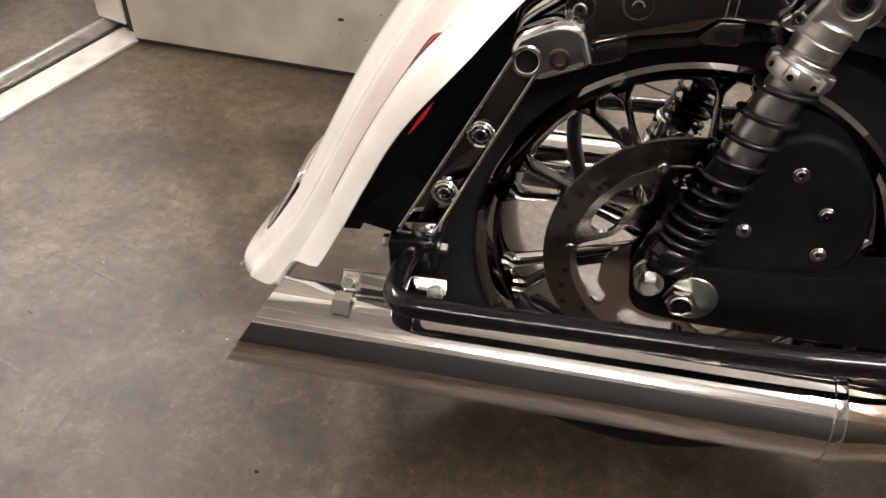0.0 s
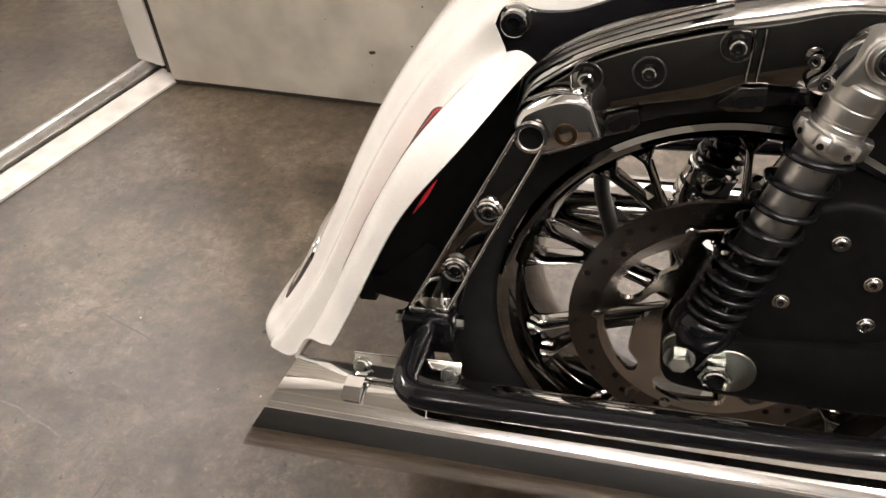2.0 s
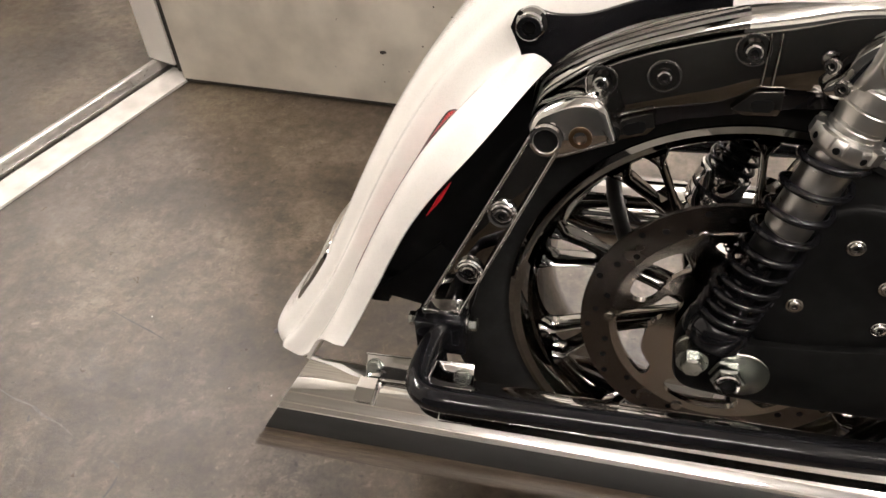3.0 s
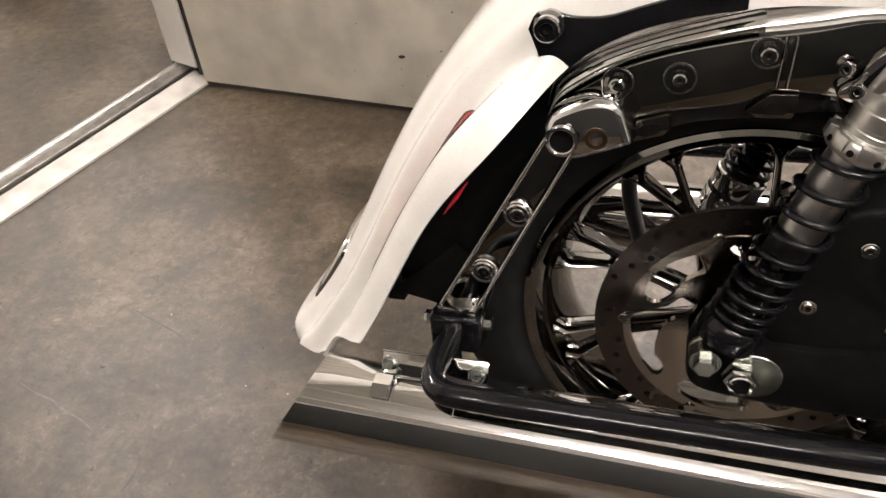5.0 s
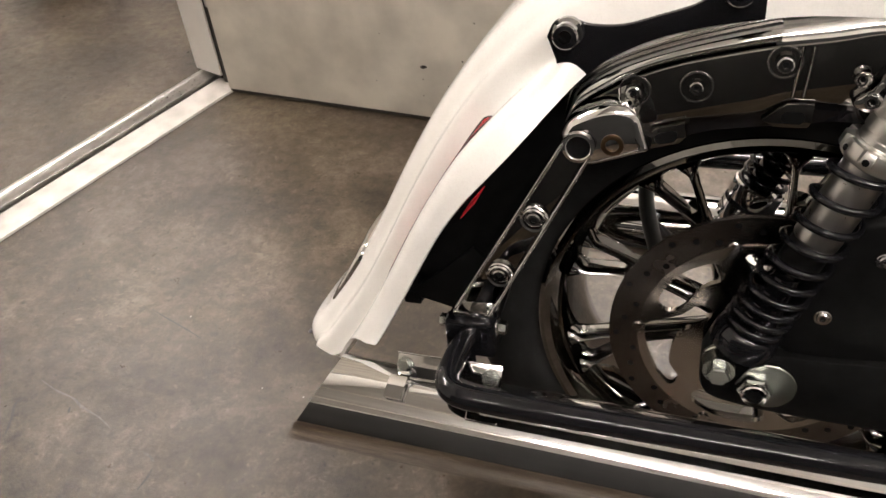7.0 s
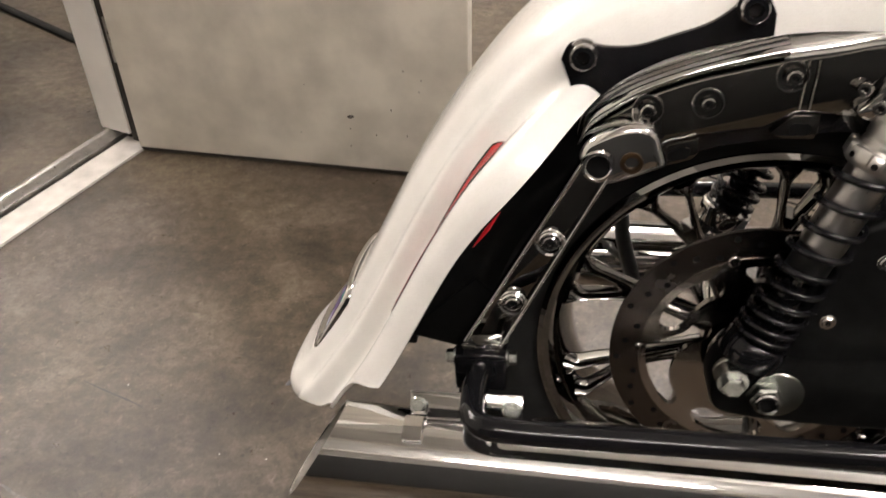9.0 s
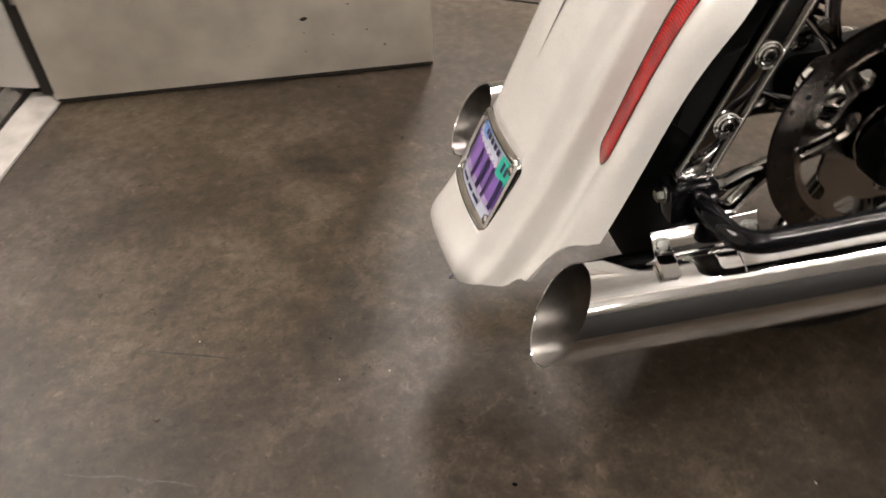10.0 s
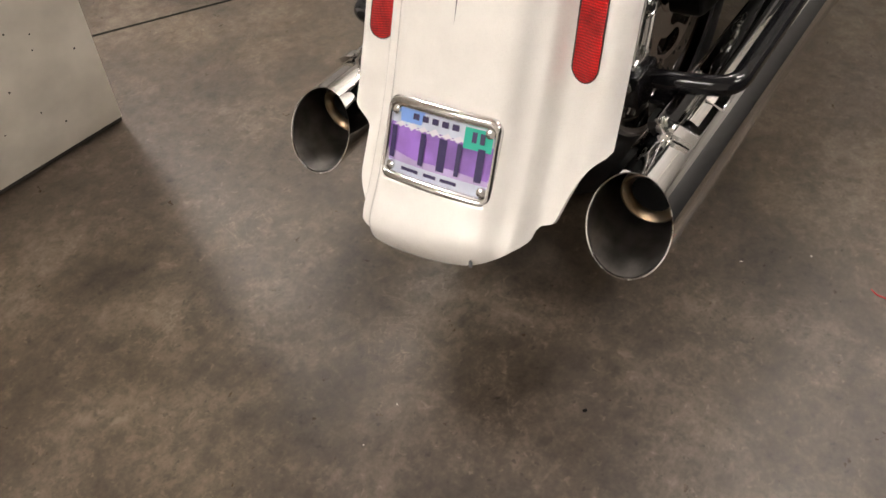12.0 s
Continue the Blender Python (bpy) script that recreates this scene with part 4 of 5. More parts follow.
    slab(b, [(-0.108, 0.244), (-0.104, 0.242), (-0.092, 0.245), (-0.089, 0.249), (-0.090, 0.254), (-0.094, 0.2555), (-0.105, 0.2525), (-0.109, 0.249)], -0.1306, -0.1298, 0.0)
    part("slot", b, HOLE_SHADE_SOOT, cover, "", 40, flip)

    # black bracket between fender and cover
    b = bmesh.new()
    up = smooth_line([(-0.203, 0.334), (-0.196, 0.347), (-0.182, 0.349), (-0.166, 0.3445), (-0.139, 0.3445), (-0.112, 0.352), (-0.084, 0.361), (-0.066, 0.372), (-0.054, 0.3835), (-0.038, 0.382), (-0.030, 0.368)], 4)
    lowl = smooth_line([(-0.030, 0.350), (-0.070, 0.344), (-0.115, 0.332), (-0.154, 0.312), (-0.176, 0.292), (-0.188, 0.286), (-0.196, 0.315)], 4)
    slab(b, [(p.x, p.y) for p in up + lowl], -0.1245, -0.1195, 0.001)
    bracket = mpart("fender_bracket", b, BLACK, "glossy black bracket between fender and frame cover", 40, flip)
    for x, z in ((-0.184, 0.3395), (-0.050, 0.3755)):
        b = bmesh.new()
        lathe(b, (x, -0.1245, z), (0, -1, 0), [(0, 0), (0, 0.0128), (0.005, 0.0128), (0.006, 0.0098), (0.010, 0.0094), (0.011, 0.0112), (0.017, 0.0112), (0.0185, 0.0100), (0.0185, 0.0056), (0.014, 0.0054), (0.014, 0)], 28)
        part("docking_bolt", b, CHROME_DARK, bracket, "grooved chrome docking bolt", 35, flip)
        # black disc for the shade in the bolt's socket
        b = bmesh.new()
        lathe(b, (x, -0.1392, z), (0, -1, 0), [(0, 0.0), (0, 0.0058), (0.0002, 0.0058), (0.0002, 0.0)], 6)
        part("socket", b, HOLE_SHADE_SOOT, bracket, "", 35, flip)
        b = bmesh.new()
        lathe(b, (x, -0.1430, z), (0, -1, 0), [(0, 0.0058), (0.0006, 0.0060), (0.0006, 0.0096), (0, 0.0098)], 28)
        part("face_ring", b, BLACK, bracket, "", 35, flip)

    # cast bracket and slanting strut for the missing saddlebag
    b = bmesh.new()
    ol = [(p.x, p.y) for p in smooth_line([(-0.186, 0.258), (-0.180, 0.268), (-0.168, 0.276), (-0.148, 0.284), (-0.130, 0.284), (-0.120, 0.276), (-0.115, 0.262), (-0.110, 0.247)], 5)] + [(-0.113, 0.244), (-0.135, 0.236), (-0.154, 0.229), (-0.170, 0.226), (-0.186, 0.246)]
    slab(b, ol, -0.156, -0.116, 0.0085, 4)
    cast = mpart("bag_bracket", b, CHROME, "chromed cast bracket with a brass threaded insert", 40, flip)
    b = bmesh.new()
    lathe(b, (-0.141, -0.156, 0.251), (0, -1, 0), [(-0.002, 0), (-0.002, 0.0098), (0.0012, 0.0098), (0.0018, 0.0085), (0.0018, 0.0058), (-0.0015, 0.0055), (-0.0015, 0)], 24)
    part("insert", b, BRASS, cast, "brass threaded insert", 35, flip)
    top, low = Vector((-0.1695, 0.249)), Vector((-0.280, 0.052))
    d = (low - top).normalized()
    nrm = Vector((-d.y, d.x))
    lg = (low - top).length

    def bar(w0, w1, a, e, y0, y1, bev):
        q = bmesh.new()
        o = [top + d * a + nrm * w0, top + d * e + nrm * w1, top + d * e - nrm * w1, top + d * a - nrm * w0]
        cap = [top + d * a + nrm * (w0 * math.cos(t)) - d * (w0 * 0.9 * math.sin(t)) for t in (math.pi * k / 8 for k in range(7, 0, -1))]
        slab(q, [(p.x, p.y) for p in o + cap], y0, y1, bev)
        return q

    # the channel's dark reflection is in its colour
    strut = mpart("bag_strut", bar(0.0145, 0.0185, 0.0, lg, -0.157, -0.146, 0.002), CHROME_DARK_REFLECT, "chrome channel strut with two cap screws", 40, flip)
    for sgn in (1, -1):
        q = bmesh.new()
        edge = [top + d * (lg * t) + nrm * sgn * (0.0128 + 0.0042 * t) for t in (0.02, 0.35, 0.7, 1.0)]
        rows = []
        for p in edge:
            rows.append([q.verts.new((p.x + nrm.x * u, y, p.y + nrm.y * u)) for u, y in ((-0.0020, -0.1565), (-0.0017, -0.1615), (-0.0008, -0.1625), (0.0008, -0.1625), (0.0017, -0.1615), (0.0020, -0.1565))])
        for p, r in zip(rows, rows[1:]):
            for k in range(5):
                q.faces.new((p[k], p[k + 1], r[k + 1], r[k]))
        q.faces.new(rows[0]), q.faces.new(rows[-1][::-1])
        part("lip", q, CHROME, strut, "", 60, flip)
    q = bmesh.new()
    lathe(q, (top.x, -0.157, top.y), (0, -1, 0), [(0, 0.0096), (0.0045, 0.0100), (0.0055, 0.0112), (0.0050, 0.0138), (0, 0.0142)], 36)
    part("eye_ring", q, CHROME, strut, "", 50, flip)
    # black disc paints the shade inside the eye
    q = bmesh.new()
    lathe(q, (top.x, -0.1572, top.y), (0, -1, 0), [(0, 0), (0, 0.0097), (0.0008, 0.0097), (0.0008, 0)], 28)
    part("open_hole", q, HOLE_SHADE_SOOT, strut, "black disc for the shade in the open bolt hole", 40, flip)
    for x, z in ((-0.2105, 0.1735), (-0.2465, 0.1065)):
        q = bmesh.new()
        lathe(q, (x, -0.157, z), (0, -1, 0), [(-0.001, 0), (-0.001, 0.0142), (0.0035, 0.0142), (0.0048, 0.0130), (0.0040, 0.0112), (0.0052, 0.0100), (0.0030, 0.0085), (0.0015, 0)], 32)
        part("boss", q, CHROME, strut, "", 35, flip)
        bolt(strut, (x, -0.1586, z), (0, -1, 0), 0.0070, 0.0050, CHROME_DARK, "screw", washer=False, flip=flip)
    q = bmesh.new()
    bx = top + d * (lg - 0.004)
    box(q, (-0.020, -0.164, -0.0035), (0.020, -0.142, 0.0035), 0.001, Matrix.Translation((bx.x, 0, bx.y)))
    part("foot_lip", q, CHROME, strut, "", 40, flip)

    # clevis at the strut's foot
    b = bmesh.new()
    box(b, (-0.306, -0.172, 0.008), (-0.254, -0.136, 0.049), 0.004)
    clevis = mpart("rail_clevis", b, BLACK, "black clevis block with cross bolts", 40, flip)
    for x0, ax in ((-0.306, (-1, 0, 0)), (-0.254, (1, 0, 0))):
        bolt(clevis, (x0, -0.154, 0.037), ax, 0.0075, 0.010, ZINC, "cross_bolt", hexa=True, flip=flip)
        if ax[0] > 0:
            bolt(clevis, (-0.262, -0.150, 0.060), ax, 0.0065, 0.010, ZINC, "cross_bolt", hexa=True, flip=flip)

    # black lower rail
    b = bmesh.new()
    path = rounded([(-0.276, -0.155, 0.034), (-0.282, -0.205, 0.040), (-0.277, -0.270, 0.044), (-0.215, -0.268, 0.039), (0.10, -0.268, 0.034), (0.20, -0.262, 0.034), (0.33, -0.180, 0.03)], 0.034, 9)
    tube(b, path, 0.0118, 18)
    lower = mpart("lower_rail", b, BLACK, "glossy black tubular saddlebag guard rail", 60, flip)
    b = bmesh.new()
    box(b, (-0.300, -0.205, -0.012), (-0.270, -0.180, 0.022), 0.004)
    part("hanger", b, BLACK, lower, "black hanger plate", 40, flip)

    # muffler
    ax0, ax1 = Vector((-0.443, -0.224, -0.034)), Vector((0.148, -0.224, -0.060))
    dx = (ax1 - ax0).normalized()
    up = Vector((0, 0, 1)) - dx * dx.z
    up.normalize()
    yv = Vector((0, 1, 0))

    def slash(radius, thick_in, seg=64):
        q = bmesh.new()
        R = []
        for r, mode in ((radius, "tip"), (radius, "front"), (radius - 0.003, "cap")):
            ring = []
            for k in range(seg):
                a = 2 * math.pi * k / seg
                off = yv * math.cos(a) * r + up * math.sin(a) * r
                if mode == "tip":
                    base = ax0 + dx * (0.030 * math.sin(a) + 0.003 * math.cos(a))
                elif mode == "front":
                    base = ax1 - dx * 0.004
                else:
                    base = ax1
                ring.append(q.verts.new(base + off))
            R.append(ring)
        inner = []
        for k in range(seg):
            a = 2 * math.pi * k / seg
            off = yv * math.cos(a) + up * math.sin(a)
            inner.append(q.verts.new(ax0 + dx * (0.030 * math.sin(a) + 0.003 * math.cos(a) + 0.0005) + off * (radius - thick_in)))
        deep = []
        for k in range(seg):
            a = 2 * math.pi * k / seg
            deep.append(q.verts.new(ax0 + dx * 0.16 + (yv * math.cos(a) + up * math.sin(a)) * (radius - thick_in)))
        chain = [deep, inner, R[0], R[1], R[2]]
        for p, w in zip(chain, chain[1:]):
            for k in range(seg):
                n = (k + 1) % seg
                q.faces.new((p[k], p[n], w[n], w[k]))
        q.faces.new(R[2])
        return q

    muf = mpart("muffler", slash(0.050, 0.0016), CHROME, "long chrome slash-cut muffler", 30, flip)
    q = bmesh.new()
    rows = []
    for t in (0.0, 0.25, 0.5, 0.75, 1.0):
        rows.append([q.verts.new((ax0 + dx * ((0.030 * math.sin(a) + 0.003 * math.cos(a) + 0.002) * (1 - t) + 0.13 * t)) + (yv * math.cos(a) + up * math.sin(a)) * 0.0478) for a in (2 * math.pi * k / 64 for k in range(64))])
    for u0, u1 in zip(rows, rows[1:]):
        for k in range(64):
            n = (k + 1) % 64
            q.faces.new((u0[k], u0[n], u1[n], u1[k]))
    part("inner_sleeve", q, BAFFLE, muf, "satin steel inner sleeve", 60, flip)
    q = bmesh.new()
    lathe(q, ax0 + dx * 0.050, dx, [(0.075, 0.0470), (0.055, 0.0400), (0.030, 0.0350), (0.004, 0.0345), (0.0, 0.0335), (-0.001, 0.0310), (0.003, 0.0265), (0.010, 0.0240), (0.060, 0.0240)], 48)
    part("baffle", q, BAFFLE_TINT, muf, "heat-tinted steel baffle tube", 40, flip)
    # black disc closes the bore, for its shade and soot
    q = bmesh.new()
    lathe(q, ax0 + dx * 0.060, dx, [(0.0, 0.0), (0.0, 0.0242)], 40)
    part("bore", q, HOLE_SHADE_SOOT, muf, "black disc for the shade and soot in the bore", 40, flip)
    q = bmesh.new()
    lathe(q, ax1 - dx * 0.001, dx, [(0, 0.0), (0, 0.0475), (0.004, 0.0480), (0.03, 0.0440), (0.10, 0.034), (0.22, 0.030), (0.30, 0.030), (0.30, 0)], 48)
    part("front_cone", q, HEAT_CHROME, muf, "heat-tinted chrome cone", 40, flip)
    q = bmesh.new()
    lathe(q, ax1 - dx * 0.012, dx, [(0, 0.0502), (0.001, 0.0516), (0.010, 0.0516), (0.012, 0.0502)], 48)
    part("seam_band", q, CHROME, muf, "", 40, flip)

    # muffler clamp on the rail
    b = bmesh.new()
    tilt = Matrix.Translation((-0.2885, -0.2165, 0.022)) @ pose(0, 0, 0, -34, 0, 0)
    box(b, (-0.0545, -0.0015, -0.0135), (0.0545, 0.0015, 0.0135), 0.0008, tilt)
    clamp = mpart("muffler_clamp", b, CHROME_DIM, "bright plated muffler hanger with two bolts", 40, flip)
    for z0 in (-0.0135, 0.0120):
        b = bmesh.new()
        box(b, (-0.0545, -0.0045, z0), (0.0545, -0.0012, z0 + 0.0018), 0.0006, tilt)
        part("flange", b, CHROME, clamp, "", 40, flip)
    b = bmesh.new()
    arc = [Vector((0, 0.0525 * math.cos(radians(a)), 0.0525 * math.sin(radians(a)))) for a in (96, 108, 121)]
    base = ax0 + dx * 0.095
    ins, outs = [], []
    for v in arc:
        for lst, f in ((ins, 0.985), (outs, 1.12)):
            c0 = base + yv * v.y * f + up * v.z * f
            lst.append([b.verts.new(c0), b.verts.new(c0 + dx * 0.018)])
    for k in range(len(arc) - 1):
        b.faces.new((outs[k][0], outs[k][1], outs[k + 1][1], outs[k + 1][0]))
        b.faces.new((ins[k][0], ins[k + 1][0], ins[k + 1][1], ins[k][1]))
        b.faces.new((ins[k][0], outs[k][0], outs[k + 1][0], ins[k + 1][0]))
        b.faces.new((ins[k][1], ins[k + 1][1], outs[k + 1][1], outs[k][1]))
    for k in (0, len(arc) - 1):
        b.faces.new((ins[k][0], ins[k][1], outs[k][1], outs[k][0]))
    part("strap", b, CHROME_DIM, clamp, "chrome strap over the muffler", 12, flip)
    b = bmesh.new()
    box(b, (-0.339, -0.230, 0.010), (-0.325, -0.207, 0.022), 0.003)
    part("block", b, CHROME, clamp, "", 40, flip)
    b = bmesh.new()
    box(b, (-0.325, -0.224, 0.0), (-0.262, -0.19, 0.014), 0.004)
    part("rubber_mount", b, BLACK_SATIN, clamp, "black rubber mount", 40, flip)
    b = bmesh.new()
    box(b, (-0.262, -0.012, -0.001), (-0.230, 0.012, 0.004), 0.0012, Matrix.Translation((0, -0.243, 0.0015)) @ pose(0, 0, 0, 24, 0, 0))
    part("foot", b, CHROME, clamp, "", 40, flip)
    for x in (-0.046, 0.044):
        bolt(clamp, tilt @ Vector((x, -0.0015, 0.0)), tilt.to_3x3() @ Vector((0, -1, 0)), 0.0066, 0.006, ZINC, "bolt", hexa=True, flip=flip)

    # shock absorber
    lo_, hi_ = Vector((-0.024, -0.132, 0.021)), Vector((0.094, -0.132, 0.314))
    dd = (hi_ - lo_).normalized()
    ln = (hi_ - lo_).length
    a_, u_, v_ = frame_of(dd)
    b = bmesh.new()
    lathe(b, lo_, dd, [(0.0, 0), (0.0, 0.015), (0.012, 0.024), (0.016, 0.0300), (0.030, 0.0315), (0.040, 0.0293), (0.042, 0.0270), (0.042, 0.018), (0.08, 0.016), (0.11, 0.012), (0.11, 0.0)], 36)
    shock = mpart("shock_absorber", b, BLACK, "black coil-over shock absorber with an aluminium head", 40, flip)
    b = bmesh.new()
    lathe(b, lo_, dd, [(0.09, 0.0), (0.09, 0.0062), (0.17, 0.0062), (0.17, 0.0)], 18)
    part("piston_rod", b, CHROME, shock, "chrome piston rod", 40, flip)
    b = bmesh.new()
    lathe(b, lo_, dd, [(0.118, 0.0), (0.118, 0.0175), (0.121, 0.0191), (0.152, 0.0191), (0.152, 0.0)], 30)
    part("body_sleeve", b, BLACK_SATIN, shock, "black lower body sleeve", 40, flip)
    b = bmesh.new()
    thr = [(0.150, 0.0), (0.150, 0.0194)]
    k = 0.152
    while k < 0.236:
        thr += [(k, 0.0200), (k + 0.0006, 0.0203), (k + 0.0012, 0.0200)]
        k += 0.0016
    lathe(b, lo_, dd, thr + [(k, 0.0)], 36)
    part("threaded_body", b, THREAD, shock, "bare threaded aluminium body", 60, flip)
    b = bmesh.new()
    helix = []
    s0, s1 = 0.046, 0.230
    turns = 9.5
    for k in range(int(turns * 24) + 1):
        t = k / (turns * 24)
        ang = 2 * math.pi * turns * t + 1.0
        helix.append(lo_ + dd * (s0 + (s1 - s0) * (0.52 * t + 0.48 * t * t)) + (u_ * math.cos(ang) + v_ * math.sin(ang)) * 0.0262)
    tube(b, helix, 0.0036, 10)
    part("spring", b, BLACK, shock, "glossy black coil spring", 70, flip)
    # castellated preload collar with a plain groove above it
    b = bmesh.new()
    lathe(b, lo_, dd, [(0.233, 0.0), (0.233, 0.0257), (0.2345, 0.0274), (0.239, 0.0286), (0.246, 0.0286), (0.2485, 0.0270), (0.2495, 0.0236), (0.2515, 0.0229), (0.2515, 0.0)], 44)
    part("collar", b, ALU, shock, "machined aluminium preload collar", 35, flip)
    for k in range(8):
        a = 2 * math.pi * k / 8 + 0.35
        w = u_ * math.cos(a) + v_ * math.sin(a)
        # shade of the spanner hole as a small black disc
        b = bmesh.new()
        lathe(b, lo_ + dd * 0.2405 + w * 0.0284, w, [(0, 0), (0.0006, 0.0030), (0.0009, 0.0028), (0.0009, 0.0)], 14)
        part("spanner_hole", b, HOLE_SHADE_SOOT, shock, "black disc for the shade in a spanner hole", 40, flip)
        b = bmesh.new()
        w2 = u_ * math.cos(a + 0.39) + v_ * math.sin(a + 0.39)
        turn = Matrix((w2, dd.cross(w2), dd)).transposed().to_4x4()
        box(b, (-0.004, -0.0062, -0.0062), (0.004, 0.0062, 0.0062), 0.0022, Matrix.Translation(lo_ + dd * 0.2440 + w2 * 0.0270) @ turn)
        part("lobe", b, ALU, shock, "", 40, flip)
    b = bmesh.new()
    lathe(b, lo_, dd, [(0.250, 0.0), (0.250, 0.0218), (0.256, 0.0218), (0.257, 0.0211), (0.2595, 0.0211), (0.2605, 0.0222), (0.2725, 0.0222), (0.2732, 0.0217), (0.2745, 0.0217), (0.2752, 0.0222), (0.2885, 0.0222), (0.2905, 0.0209), (0.2905, 0.0)], 44)
    part("head", b, ALU, shock, "turned aluminium shock head", 30, flip)
    # tongue that rises from the head round the eye
    b = bmesh.new()
    c0 = Vector((hi_.x, hi_.z))
    ax2 = Vector((dd.x, dd.z)).normalized()
    sd2 = Vector((ax2.y, -ax2.x))
    ol = [c0 - ax2 * 0.030 - sd2 * 0.0225, c0 - ax2 * 0.012 - sd2 * 0.0200]
    ol += [c0 + sd2 * (0.0205 * math.cos(radians(a))) + ax2 * (0.0205 * math.sin(radians(a))) for a in range(190, -11, -20)]
    ol += [c0 - ax2 * 0.012 + sd2 * 0.0200, c0 - ax2 * 0.030 + sd2 * 0.0225]
    slab(b, [(p.x, p.y) for p in ol], -0.148, -0.116, 0.003, 3)
    part("eye", b, ALU, shock, "polished aluminium shock eye", 40, flip)
    b = bmesh.new()
    lathe(b, (hi_.x, -0.148, hi_.z), (0, -1, 0), [(0, 0.0185), (0.0030, 0.0180), (0.0038, 0.0170), (0.0030, 0.0145), (0.0060, 0.0140), (0.0066, 0.0130), (0.0040, 0.0105), (0.0040, 0)], 32)
    part("bush_ring", b, ALU, shock, "stepped steel bush", 40, flip)
    bolt(shock, (hi_.x, -0.151, hi_.z), (0, -1, 0), 0.0098, 0.010, BLACK, "eye_bolt", hexa=False, washer=False, flip=flip)
    if flip:
        b = bmesh.new()
        lathe(b, lo_, dd, [(0.004, 0.0), (0.004, 0.0300), (0.006, 0.0315), (0.028, 0.0315), (0.030, 0.0300), (0.034, 0.0300), (0.036, 0.0315), (0.056, 0.0315), (0.058, 0.0295), (0.058, 0.0)], 36)
        part("lower_cover", b, CHROME, shock, "chrome lower spring cover", 40, flip)
    # polished lug round the upper mount
    b = bmesh.new()
    ol = [(p.x, p.y) for p in smooth_line([(0.041, 0.287), (0.052, 0.298), (0.063, 0.315), (0.078, 0.327), (0.098, 0.330), (0.116, 0.322), (0.124, 0.306), (0.118, 0.288), (0.098, 0.280), (0.070, 0.279), (0.052, 0.279)], 5, True)]
    slab(b, ol, -0.1335, -0.122, 0.004)
    lug = mpart("shock_mount", b, CHROME, "polished lug at the upper shock mount", 40, flip)
    b = bmesh.new()
    slab(b, [(p.x, p.y) for p in smooth_line([(0.058, 0.290), (0.070, 0.312), (0.086, 0.322), (0.104, 0.318), (0.112, 0.300), (0.100, 0.286)], 5, True)], -0.1350, -0.1325, 0.001)
    part("recess", b, BLACK, lug, "black rubber inside the lug", 40, flip)
    for x, z, y in ((0.048, 0.305, -0.126), (0.054, 0.2965, -0.150)):
        bolt(lug, (x, y, z), (-0.45, -0.85, 0.2), 0.0062, 0.008, CHROME_DIM, "stud", flip=flip, washer=False)

    # swing arm
    b = bmesh.new()
    slab(b, [(p.x, p.y) for p in smooth_line([(-0.045, 0.024), (-0.052, 0.0), (-0.045, -0.026), (-0.015, -0.036), (0.05, -0.042), (0.20, -0.046), (0.34, -0.046), (0.34, 0.046), (0.20, 0.042), (0.07, 0.034), (0.0, 0.034), (-0.03, 0.034)], 4, True)], -0.140, -0.096, 0.006)
    mpart("swing_arm", b, MATT_BLACK, "black swing arm", 40, flip)


side(False)
side(True)

# axle end with adjuster, right-hand side
bm = bmesh.new()
lathe(bm, (0.012, -0.140, -0.002), (0, -1, 0), [(0, 0), (0, 0.0265), (0.004, 0.0265), (0.005, 0.0255), (0.005, 0)], 40)
axle = mpart("axle_adjuster", bm, ZINC, "zinc-plated eccentric axle adjuster with a hollow chrome axle nut")
bm = bmesh.new()
lathe(bm, (0, -0.1445, 0), (0, -1, 0), [(0, 0), (0, 0.0175), (0.003, 0.0185), (0.003, 0.0165), (0.013, 0.0165), (0.015, 0.0148), (0.015, 0.0)], 6)
part("axle_nut", bm, ZINC, axle, "chrome hexagon axle nut", 30)
bm = bmesh.new()
lathe(bm, (0, -0.1595, 0), (0, -1, 0), [(0, 0.0), (0, 0.0122), (0.0040, 0.0122), (0.0052, 0.0110), (0.0052, 0.0078), (0.0006, 0.0074), (0.0006, 0.0)], 28)
part("axle_end", bm, CHROME_DIM, axle, "hollow chrome axle end", 35)
# black disc for the shade inside the hollow axle end
bm = bmesh.new()
lathe(bm, (0, -0.1603, 0), (0, -1, 0), [(0, 0), (0, 0.0073), (0.0002, 0.0073), (0.0002, 0)], 24)
part("bore", bm, HOLE_SHADE_SOOT, axle, "black disc for the shade in the hollow axle")
bm = bmesh.new()
lathe(bm, (-0.0345, -0.140, 0.0235), (0, -1, 0), [(0, 0), (0, 0.0165), (0.004, 0.0165), (0.005, 0.0155), (0.022, 0.0150), (0.022, 0.0)], 32)
stud = mpart("torque_stud", bm, ZINC, "zinc-plated shock stud with a hexagon head")
bm = bmesh.new()
lathe(bm, (-0.0345, -0.161, 0.0235), (0, -1, 0), [(0, 0), (0, 0.0108), (0.009, 0.0108), (0.0105, 0.0094), (0.0105, 0.0)], 6)
part("hexagon_head", bm, ZINC, stud, "", 30)

# brake caliper and its carrier, right-hand side
bm = bmesh.new()
